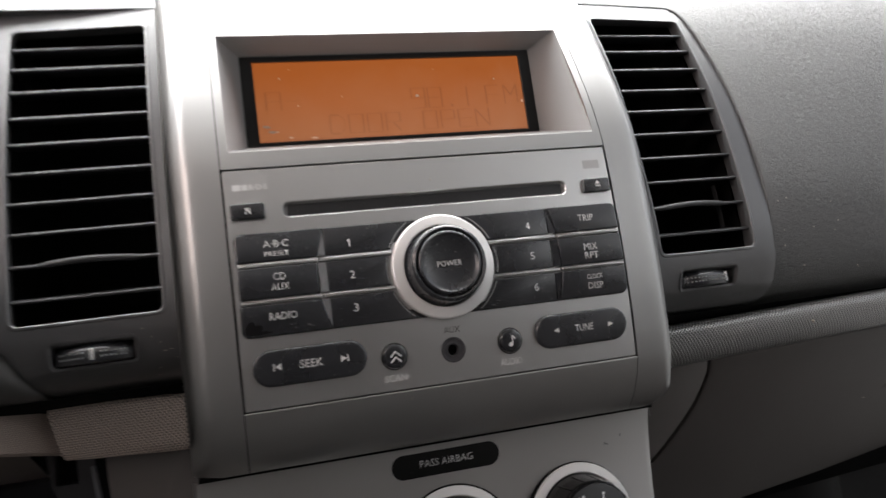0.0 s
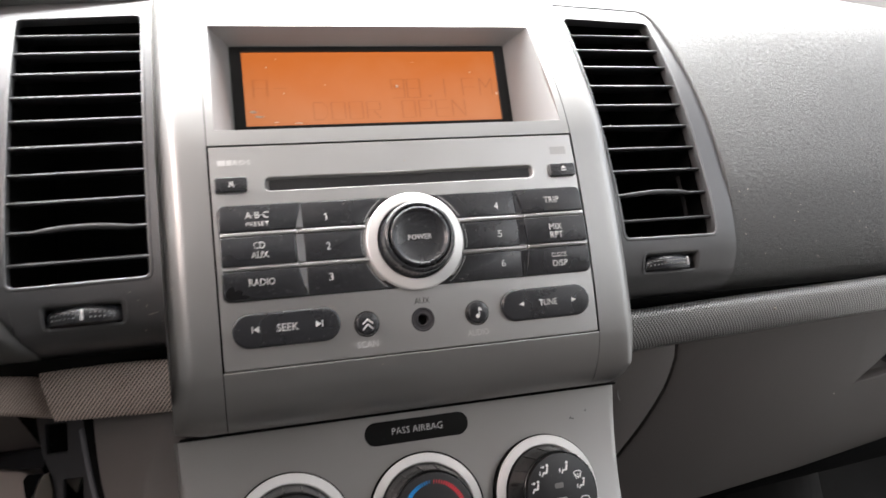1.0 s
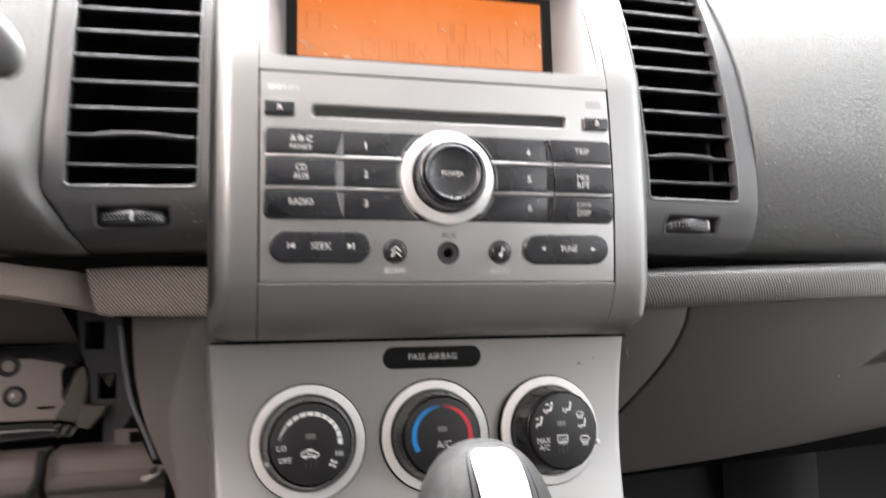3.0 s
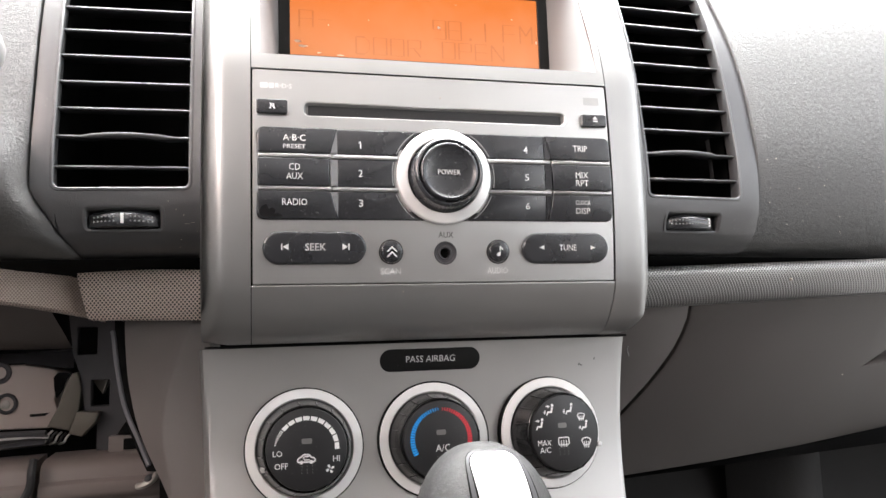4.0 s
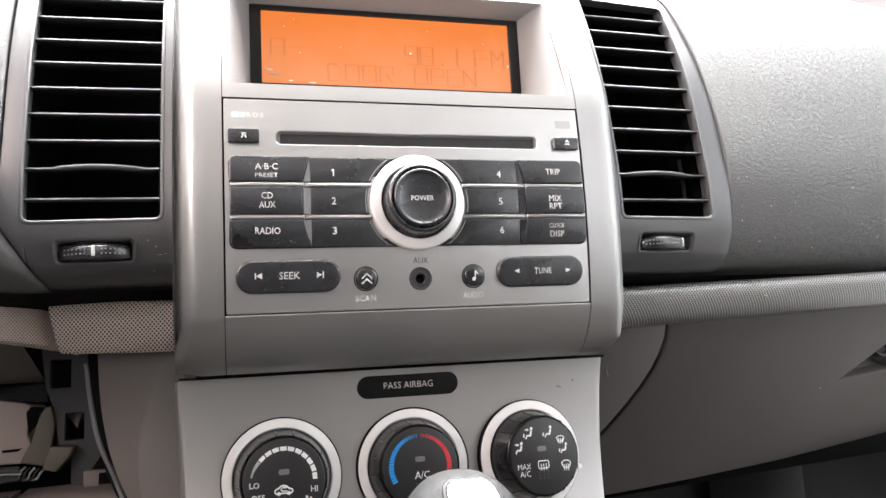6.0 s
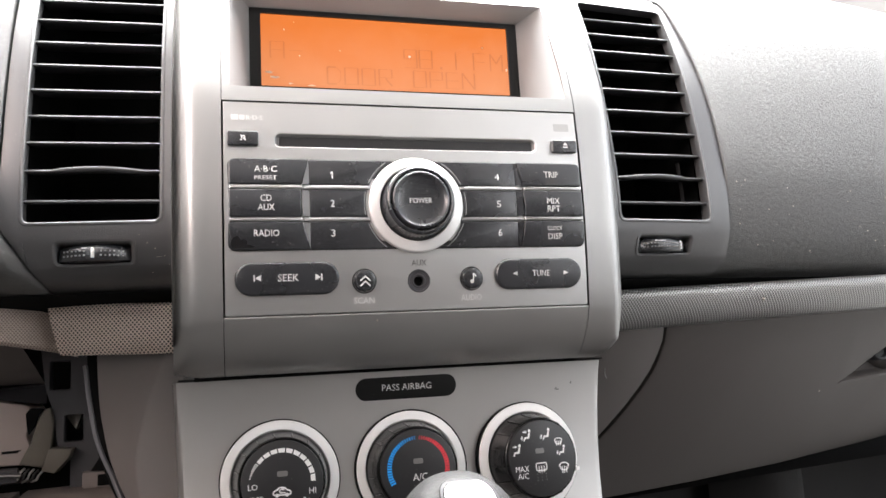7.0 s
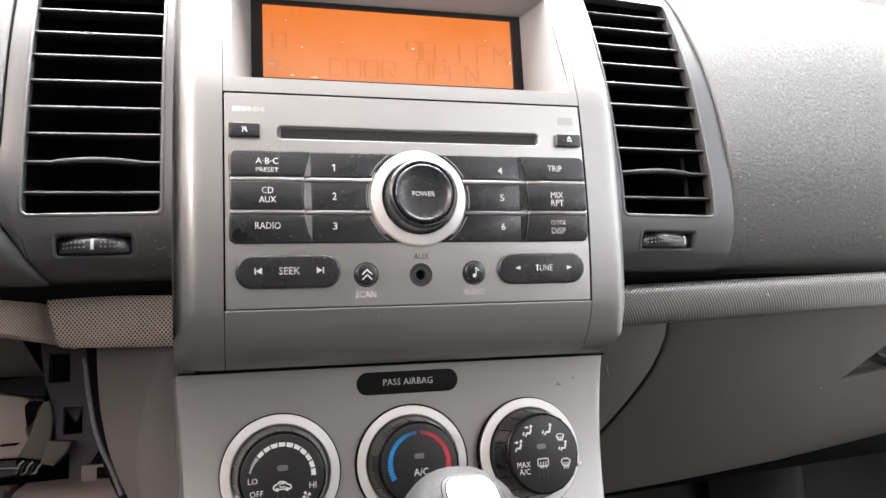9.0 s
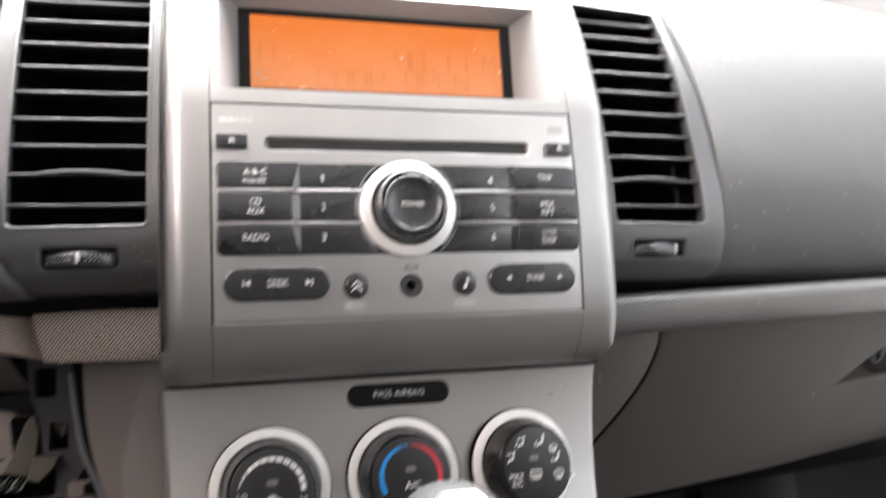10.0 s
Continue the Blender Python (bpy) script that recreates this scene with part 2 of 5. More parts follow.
def backlit_lcd(name="orange_backlit_lcd", dim=1.0):
    """The orange backlit display glass."""
    m = bpy.data.materials.new(name)
    m.use_nodes = True
    t, p = m.node_tree, m.node_tree.nodes["Principled BSDF"]
    # dusty film with wipe marks; its paler lower edge paints in reflected light
    haze = t.nodes.new("ShaderNodeTexNoise")
    haze.inputs["Scale"].default_value, haze.inputs["Detail"].default_value, haze.inputs["Distortion"].default_value = 26, 3, 0.4
    veil = t.nodes.new("ShaderNodeMath")
    veil.operation, veil.use_clamp = "MULTIPLY_ADD", True
    veil.inputs[1].default_value = 0.5
    height = t.nodes.new("ShaderNodeSeparateXYZ")
    # height ramp that paints the light reflected up from the recess
    low_sheen = t.nodes.new("ShaderNodeMapRange")
    low_sheen.inputs["From Min"].default_value, low_sheen.inputs["From Max"].default_value = 0.0, 0.045
    low_sheen.inputs["To Min"].default_value, low_sheen.inputs["To Max"].default_value = 0.5, -0.3
    t.links.new(height.outputs["Z"], low_sheen.inputs["Value"])
    t.links.new(low_sheen.outputs[0], veil.inputs[2])
    dusty = t.nodes.new("ShaderNodeMix")
    dusty.data_type = "RGBA"
    dusty.inputs[6].default_value, dusty.inputs[7].default_value = (0.1, 0.022, 0.003, 1), (0.25, 0.14, 0.095, 1)
    t.links.new(haze.outputs["Fac"], veil.inputs[0])
    t.links.new(veil.outputs[0], dusty.inputs[0])
    t.links.new(dusty.outputs[2], p.inputs["Base Color"])
    p.inputs["Roughness"].default_value = 0.22
    p.inputs["Specular IOR Level"].default_value = 0.12
    where = t.nodes.new("ShaderNodeTexCoord")
    t.links.new(where.outputs["Object"], height.inputs[0])
    n = t.nodes.new("ShaderNodeTexNoise")
    n.inputs["Scale"].default_value = 14
    t.links.new(where.outputs["Object"], n.inputs["Vector"])
    t.links.new(where.outputs["Object"], haze.inputs["Vector"])
    mix = t.nodes.new("ShaderNodeMix")
    mix.data_type = "RGBA"
    mix.inputs[6].default_value, mix.inputs[7].default_value = (0.65, 0.162, 0.03, 1), (0.72, 0.212, 0.05, 1)
    t.links.new(n.outputs["Fac"], mix.inputs[0])
    paled = t.nodes.new("ShaderNodeMix")
    paled.data_type = "RGBA"
    paled.inputs[7].default_value = (0.56, 0.2, 0.075, 1)
    t.links.new(veil.outputs[0], paled.inputs[0])
    t.links.new(mix.outputs[2], paled.inputs[6])
    t.links.new(paled.outputs[2], p.inputs["Emission Color"])
    p.inputs["Emission Strength"].default_value = 0.295 * dim
    return m


LCD = backlit_lcd()
SEGMENT = backlit_lcd("dark_lcd_segment", 0.7)

# ---- building helpers ----
ORIGIN = {}
BEND = []   # what bends the pieces of the thing that is being built


def thing(name, at, label, category, group="", kind=""):
    """A top-level thing: an Empty at its base (millimetres in the radio's frame)."""
    ob = new(name)
    ob.empty_display_size = 0.02
    ob.location = LAY @ Vector(at)
    ORIGIN[ob] = LAY @ Vector(at)
    return tagged(ob, label, category, group, kind)


def part(name, bm, mat, parent=None, label="", smooth=40.0):
    """Links a bmesh, laid out in millimetres in the radio's frame, as one mesh under a thing or a part."""
    at = ORIGIN[parent] if parent else Vector((0, 0, 0))
    bmesh.ops.recalc_face_normals(bm, faces=bm.faces)
    for v in bm.verts:
        v.co = LAY @ (BEND[-1](v.co) if BEND else v.co) - at
    mesh = bpy.data.meshes.new(name)
    bm.to_mesh(mesh)
    bm.free()
    mesh.materials.append(mat)
    if smooth:
        mesh.shade_smooth()
        mesh.set_sharp_from_angle(angle=radians(smooth))
    ob = new(name, mesh)
    ob.parent = parent
    ORIGIN[ob] = at
    return tagged(ob, label)


def lone(name, bm, mat, label, category, kind="", smooth=40.0):
    return tagged(part(name, bm, mat, None, label, smooth), label, category, "", kind)


def curve_of(points):
    """A smooth monotone reading between (key, value) points."""
    ks, vs = np.array([p[0] for p in points], float), np.array([p[1] for p in points], float)
    h, d = np.diff(ks), np.diff(vs) / np.diff(ks)
    m = np.concatenate(([d[0]], (d[:-1] + d[1:]) / 2, [d[-1]]))
    for i in range(len(d)):
        if d[i] == 0:
            m[i] = m[i + 1] = 0

    def read(k):
        i = int(np.clip(np.searchsorted(ks, k) - 1, 0, len(h) - 1))
        s = float(np.clip((k - ks[i]) / h[i], 0, 1))
        a, b = 2 * s**3 - 3 * s**2 + 1, s**3 - 2 * s**2 + s
        return float(a * vs[i] + b * h[i] * m[i] + (1 - a) * vs[i + 1] + (s**3 - s**2) * h[i] * m[i + 1])
    return read


def rounded(x0, z0, x1, z1, r, n=5):
    """The outline of a rectangle with rounded corners, counter-clockwise; r: one radius or four (from lower left)."""
    rs = [r] * 4 if isinstance(r, (int, float)) else r
    out = []
    for (cx, cz, a0), q in zip(((x0, z0, 180), (x1, z0, 270), (x1, z1, 0), (x0, z1, 90)), rs):
        if q <= 0:
            out.append((cx, cz))
            continue
        mx, mz = cx + (q if cx == x0 else -q), cz + (q if cz == z0 else -q)
        for i in range(n + 1):
            a = radians(a0 + 90 * i / n)
            out.append((mx + q * math.cos(a), mz + q * math.sin(a)))
    return out


def disc(cx, cz, r, n=40):
    return [(cx + r * math.cos(2 * math.pi * i / n), cz + r * math.sin(2 * math.pi * i / n)) for i in range(n)]


def shrunk(loop, d):
    """A counter-clockwise outline moved inwards by d."""
    out, n = [], len(loop)
    for i in range(n):
        a, b, c = Vector(loop[i - 1]), Vector(loop[i]), Vector(loop[(i + 1) % n])
        e, f = (b - a).normalized(), (c - b).normalized()
        na, nb = Vector((-e.y, e.x)), Vector((-f.y, f.x))
        k = na + nb
        k = k / max(k.dot(k) / 2, 0.35)
        out.append((b.x + k.x * d, b.y + k.y * d))
    return out


def dense(loop, most=6.0):
    """An outline with its long straights cut into short ones, so that it can follow a curved skin."""
    out = []
    for a, b in zip(loop, loop[1:] + loop[:1]):
        n = max(1, math.ceil(math.dist(a, b) / most))
        out += [(a[0] + (b[0] - a[0]) * i / n, a[1] + (b[1] - a[1]) * i / n) for i in range(n)]
    return out


def bridge(bm, a, b):
    n = len(a)
    for i in range(n):
        bm.faces.new((a[i], a[(i + 1) % n], b[(i + 1) % n], b[i]))


def slab(bm, loop, back, front, edge=0.4, steps=3, sink=None):
    """A raised piece with rounded front edges. sink(x, z): what is added to y."""
    g = sink or (lambda x, z: 0.0)
    rings = [(0.0, back)]
    for i in range(steps + 1):
        a = math.pi / 2 * i / steps
        rings.append((edge * (1 - math.cos(a)), front + edge * (1 - math.sin(a))))
    last = None
    for d, y in rings:
        lp = shrunk(loop, d) if d > 1e-6 else loop
        vs = [bm.verts.new((x, y + g(x, z), z)) for x, z in lp]
        if last:
            bridge(bm, last, vs)
        last = vs
    bm.faces.new(last)
    return bm


def plate(bm, loop, holes, back, front, edge=0.25, sink=None):
    """A flat plate with holes that go through it, its outer and inner edges broken by a small bevel."""
    g = sink or (lambda x, z: 0.0)
    edges = []
    for lp, d in [(loop, edge)] + [(h, -edge) for h in holes]:
        top = [bm.verts.new((x, front + g(x, z), z)) for x, z in shrunk(lp, d)]
        mid = [bm.verts.new((x, front + edge + g(x, z), z)) for x, z in lp]
        low = [bm.verts.new((x, back + g(x, z), z)) for x, z in lp]
        bridge(bm, top, mid)
        bridge(bm, mid, low)
        for i in range(len(top)):
            edges.append(bm.edges.get((top[i], top[(i + 1) % len(top)])))
    bmesh.ops.triangle_fill(bm, use_beauty=True, use_dissolve=False, edges=edges)
    return bm


def lathe(bm, profile, cx, cz, n=48, ripple=None, tilt=(0.0, 0.0)):
    """Turns (radius, y) points round an axis along y at (cx, cz)."""
    last = None
    for j, (r, y) in enumerate(profile):
        vs = []
        for i in range(n):
            a = 2 * math.pi * i / n
            q = r + (ripple(i, j) if ripple else 0.0)
            x, z = cx + q * math.cos(a), cz + q * math.sin(a)
            vs.append(bm.verts.new((x, y + tilt[0] * (x - cx) + tilt[1] * (z - cz), z)))
        if last:
            bridge(bm, last, vs)
        last = vs
    if profile[-1][0] > 0.01:
        bm.faces.new(last)
    return bm


def sheet(bm, xs, zs, surf, skip=None, thick=2.0):
    """A curved skin over a grid, y = surf(x, z), with its rims turned back by thick."""
    vs = {}

    def v(i, j):
        if (i, j) not in vs:
            vs[i, j] = bm.verts.new((xs[i], surf(xs[i], zs[j]), zs[j]))
        return vs[i, j]
    for i in range(len(xs) - 1):
        for j in range(len(zs) - 1):
            if skip and skip((xs[i] + xs[i + 1]) / 2, (zs[j] + zs[j + 1]) / 2):
                continue
            bm.faces.new((v(i, j), v(i + 1, j), v(i + 1, j + 1), v(i, j + 1)))
    rim = [e for e in bm.edges if e.is_boundary]
    made = bmesh.ops.extrude_edge_only(bm, edges=rim)["geom"]
    for g in made:
        if isinstance(g, bmesh.types.BMVert):
            g.co.y += thick
    return bm


def loft(bm, loops, cap_start=False, cap_end=False, closed=True):
    """Skins a row of outlines of equal length, given as (x, y, z) points."""
    last = first = None
    for lp in loops:
        vs = [bm.verts.new(p) for p in lp]
        if last:
            if closed:
                bridge(bm, last, vs)
            else:
                for i in range(len(vs) - 1):
                    bm.faces.new((last[i], last[i + 1], vs[i + 1], vs[i]))
        first, last = first or vs, vs
    if cap_start:
        bm.faces.new(first)
    if cap_end:
        bm.faces.new(last)
    return bm


def brick_of(bm, x0, y0, z0, x1, y1, z1, bevel=0.0):
    r = bmesh.ops.create_cube(bm, size=1.0)
    for v in r["verts"]:
        v.co = Vector(((x0 + x1) / 2 + v.co.x * (x1 - x0), (y0 + y1) / 2 + v.co.y * (y1 - y0), (z0 + z1) / 2 + v.co.z * (z1 - z0)))
    if bevel:
        es = list({e for v in r["verts"] for e in v.link_edges})
        bmesh.ops.bevel(bm, geom=es, offset=bevel, segments=2, affect="EDGES", profile=0.5)
    return bm


def hose(bm, points, radius, n=8):
    """A bent round cable through the points."""
    pts = [Vector(p) for p in points]
    fine = []
    for i in range(len(pts) - 1):
        p0, p1, p2, p3 = pts[max(i - 1, 0)], pts[i], pts[i + 1], pts[min(i + 2, len(pts) - 1)]
        for k in range(6):
            s = k / 6
            fine.append(0.5 * (2 * p1 + (p2 - p0) * s + (2 * p0 - 5 * p1 + 4 * p2 - p3) * s * s + (3 * p1 - p0 - 3 * p2 + p3) * s**3))
    fine.append(pts[-1])
    loops = []
    for i, p in enumerate(fine):
        d = (fine[min(i + 1, len(fine) - 1)] - fine[max(i - 1, 0)]).normalized()
        u = d.cross(Vector((0.3, 1, 0.2))).normalized()
        w = d.cross(u)
        loops.append([p + radius * (math.cos(2 * math.pi * k / n) * u + math.sin(2 * math.pi * k / n) * w) for k in range(n)])
    return loft(bm, loops, True, True)


def lettering(words, cx, cz, y, width, height, parent, mat=None, name="lettering", sink=None, bold=0.001):
    """Printed words, centred at (cx, cz) on a front at y, fitted to a width and height."""
    c = bpy.data.curves.new("print", "FONT")
    c.body, c.resolution_u, c.offset = words, 2, bold
    tmp = bpy.data.objects.new("print", c)
    scene.collection.objects.link(tmp)
    mesh = bpy.data.meshes.new_from_object(tmp.evaluated_get(bpy.context.evaluated_depsgraph_get()))
    bm = bmesh.new()
    bm.from_mesh(mesh)
    bpy.data.objects.remove(tmp)
    bpy.data.meshes.remove(mesh)
    bpy.data.curves.remove(c)
    lo = Vector([min(v.co[i] for v in bm.verts) for i in range(2)])
    hi = Vector([max(v.co[i] for v in bm.verts) for i in range(2)])
    for v in bm.verts:
        x = cx + (v.co.x - (lo.x + hi.x) / 2) * width / (hi.x - lo.x)
        z = cz + (v.co.y - (lo.y + hi.y) / 2) * height / (hi.y - lo.y)
        v.co = (x, y - 0.06 + (sink(x, z) if sink else 0.0), z)
    return part(name, bm, mat or WHITE, parent, smooth=0)


def mark(polys, y, parent, mat=None, name="symbol", sink=None):
    """A printed symbol made of flat outlines."""
    bm = bmesh.new()
    for p in polys:
        bm.faces.new([bm.verts.new((x, y - 0.06 + (sink(x, z) if sink else 0.0), z)) for x, z in p])
    return part(name, bm, mat or WHITE, parent, smooth=0)


def stroke(x0, z0, x1, z1, w):
    d = Vector((x1 - x0, z1 - z0)).normalized() * (w / 2)
    return [(x0 - d.y, z0 + d.x), (x0 + d.y, z0 - d.x), (x1 + d.y, z1 - d.x), (x1 - d.y, z1 + d.x)]


def steps(a, b, n):
    return [a + (b - a) * i / n for i in range(n + 1)]

# ---- centre stack: silver surround ----
FRONT = curve_of([(-43.4, 36), (-42.9, 29.4), (-42, 24.2), (-40.3, 20.0), (-37.5, 16.4), (-34, 13.0), (-30, 9.9), (-25, 6.7), (-20, 4.2), (-15, 2.55), (0, 0.88), (20, -0.52), (39, -0.95), (60, -0.7), (80, 0.2), (93, 1.1), (103, 2.9), (123, 8.7), (157, 22.6), (186, 36), (205, 46), (225, 59)])
SHOULDER = curve_of([(0, 0), (100, 0), (108, 0.05), (110, 0.3), (111.4, 1.0), (112.8, 2.3), (117.6, 8.6), (118.8, 11.6), (119.4, 20), (119.5, 48)])


def surround(x, z):
    # the shoulder's crest runs out into the lower corner
    k = max(0.0, (-18 - z) / 24.5) ** 2
    return FRONT(z) + SHOULDER(max(0.0, abs(x) - 6.5 * k - (2.5 if x > 0 else 0.0)))


def build_surround():
    s = thing("centre_surround", (0, 40, -43), "silver-grey satin plastic surround of the centre dash, framing radio and display", "dash trim")
    rail_z = steps(-42.95, -41, 8) + steps(-41, -34, 8)[1:] + steps(-34, -15, 6)[1:] + steps(-15, 93, 8)[1:] + steps(93, 225, 20)[1:]
    rail_x = [95.7, 98, 100, 102, 104, 105.5, 107, 108.2, 109.4, 110.6, 111.8, 113, 114.5, 116, 117.5, 118.4, 119.0, 119.2, 119.4, 119.5]
    for sign in (-1, 1):
        bm = sheet(bmesh.new(), [sign * x for x in rail_x if sign < 0 or x < 118], rail_z, surround, thick=6)
        for v in bm.verts:
            # lower corner, rounded off more towards the passenger
            q, deep = abs(v.co.x) - 107.5, max(0.0, (-33 - v.co.z) / 10)
            if q > 0 and deep:
                v.co.z += deep * (0.18 * q if sign < 0 else 11 - math.sqrt(121 - min(q, 10.4) ** 2))
        part("side_rail", bm, SILVER, s)
    # hood round the display, with the opening for the recess
    ox, z0, z1 = 91.4, 101.6, 169.0
    hx = [-95.3] + steps(-ox, ox, 16) + [95.3]
    hz = [93.6, 97] + steps(z0, z1, 10) + steps(z1, 225, 8)[1:]
    bm = sheet(bmesh.new(), hx, hz, surround, lambda x, z: abs(x) < ox and z0 < z < z1, thick=3)
    part("display_hood", bm, SILVER, s)
    # funnel from the hood's opening to the glass
    bm = bmesh.new()
    mouth = rounded(-ox, z0, ox, z1, 0.8, 3)
    inner = rounded(-80.5, 115.5, 80.5, 164.0, 0.5, 3)
    loops = []
    for k in (0.0, 0.03, 0.08, 0.5, 1.0):
        lp = []
        for (a, b), (c, d) in zip(mouth, inner):
            x, z = a + (c - a) * k, b + (d - b) * k
            lp.append((x, FRONT(b) * (1 - k) + 43.0 * k + 0.15, z))
        loops.append(lp)
    loft(bm, loops)
    part("display_recess", bm, RECESS, s)
    # chin under the radio, rolled under at its lower edge
    cz = steps(-42.95, -41, 8) + steps(-41, -34, 8)[1:] + steps(-34, -16, 6)[1:] + [-15.6, -15.3, -15.1]
    bm = sheet(bmesh.new(), steps(-95.3, 95.3, 12), cz, lambda x, z: surround(x, z) + 0.4 * max(0.0, (z + 15.7) / 0.6) ** 2, thick=6)
    part("chin", bm, SILVER, s)
    part("speck", lathe(bmesh.new(), [(0.45, surround(-21, -19) + 0.1), (0.3, surround(-21, -19) - 0.15), (0.0, surround(-21, -19) - 0.2)], -21, -19, 8), CRUMB, s, "pale speck of dirt")
    # dark liner that closes the joints from behind
    bm = sheet(bmesh.new(), steps(-97.5, 97.5, 6), [-38, -15, 40, 93, 100.5], lambda x, z: FRONT(z) + 14, thick=2)
    part("backing", bm, DARK, s)
    # added black filler, so that the slit under the chin reads as shade
    part("joint_liner", brick_of(bmesh.new(), -118.5, 34, -44.5, 116, 62, -43.5), DARK, s)
    for x in (-96, 96):
        bm = sheet(bmesh.new(), [x - 2.2, x + 2.2], steps(93, 224, 12), lambda x, z: FRONT(z) + 2.6, thick=1)
        part("joint_liner", bm, DARK, s)
    return s


def lcd_character(ch, x, z, w, h, parent):
    """One display character of thin dark strokes on a box of corners, middles and base."""
    at = {"bl": (x, z), "tl": (x, z + h), "ml": (x, z + h * 0.5), "br": (x + w, z), "tr": (x + w, z + h), "mr": (x + w, z + h * 0.5), "tm": (x + w / 2, z + h), "bm": (x + w / 2, z), "mm": (x + w / 2, z + h * 0.45),
          "dt": (x + w * 0.65, z + h), "dr": (x + w, z + h * 0.75), "ds": (x + w, z + h * 0.25), "db": (x + w * 0.65, z)}
    lines = {"D": "bl-tl tl-dt dt-dr dr-ds ds-db db-bl", "O": "bl-tl tl-tr tr-br br-bl", "R": "bl-tl tl-tr tr-mr mr-ml mm-br", "P": "bl-tl tl-tr tr-mr mr-ml", "E": "bl-tl tl-tr ml-mr bl-br", "N": "bl-tl tl-br br-tr",
             "A": "bl-tl tl-tr tr-br ml-mr", "-": "ml-mr", "9": "ml-tl tl-tr tr-br ml-mr bl-br", "8": "bl-tl tl-tr tr-br br-bl ml-mr", ".": "", "1": "tm-bm", "F": "bl-tl tl-tr ml-mr", "M": "bl-tl tl-mm mm-tr tr-br"}[ch]
    polys = [stroke(*at[s[:2]], *at[s[3:]], 0.95 if s[0] != s[3] else 0.35) for s in lines.split()] or [rounded(x + w * 0.4, z, x + w * 0.4 + 1.6, z + 1.6, 0.3, 2)]
    for k, p in enumerate(polys):
        mark([p], 44.0 - 0.01 * k, parent, SEGMENT, "segment")


def build_display():
    d = thing("display_screen", (0, 44, 115), "orange backlit LCD dash display reading DOOR OPEN, in black frame", "display")
    bm = plate(bmesh.new(), rounded(-80.5, 115.5, 80.5, 164, 0.5, 2), [rounded(-74.2, 117.6, 74.2, 161, 0.4, 2)], 48, 42.8)
    part("frame", bm, BLACK_PANEL, d, "gloss black frame")
    bm = slab(bmesh.new(), rounded(-75.5, 116.5, 75.5, 162, 0.3, 2), 49, 44.2, 0.1, 1)
    glass = part("lcd_panel", bm, LCD, d, "glowing orange liquid crystal panel")
    for words, x, z, pitch, h in (("DOOR", -37, 120.6, 10.1, 10.2), ("OPEN", 14, 120.6, 10.1, 10.2), ("A-", -69, 134.6, 10.6, 10), ("98.1", 8.8, 132.6, 9.4, 11.4), ("FM", 52, 133, 10.8, 11)):
        for i, ch in enumerate(words):
            lcd_character(ch, x + pitch * i, z, 7.6, h, glass)
    return d


# ---- radio ----
def build_button(name, loop, front, parent, label="", back=2.0, edge=0.5, mat=None):
    return part(name, slab(bmesh.new(), loop, back, front, edge), mat or BUTTON, parent, label)


KX, KZ = 0.6, 39.4


def arc_button(x_edge, z0, z1, sign, r=26.0):
    """An inner key: straight on the outside, hollowed by the knob's ring on the inside."""
    pts = [(x_edge, z0), (x_edge, z1)]
    arc = []
    for i in range(9):
        z = z1 + (z0 - z1) * i / 8
        arc.append((KX + sign * math.sqrt(max(r * r - (z - KZ) ** 2, 20)), z))
    loop = pts + arc
    area = sum(loop[i - 1][0] * loop[i][1] - loop[i][0] * loop[i - 1][1] for i in range(len(loop)))
    return loop if area > 0 else loop[::-1]


def bowed(co):
    """The slight barrel of the radio's face, and of its rows of keys."""
    y = co.y + (0.0007 if co.z > 39 else 0.0012) * (co.z - 39) ** 2 - 0.95
    if co.y < -0.2 and abs(co.x) < 94 and abs(co.z - 39.7) < 24 and math.hypot(co.x - KX, co.z - KZ) > 25.2:
        y += 0.0018 * (co.z - 39.4) ** 2 - 0.3
    return Vector((co.x, y, co.z))


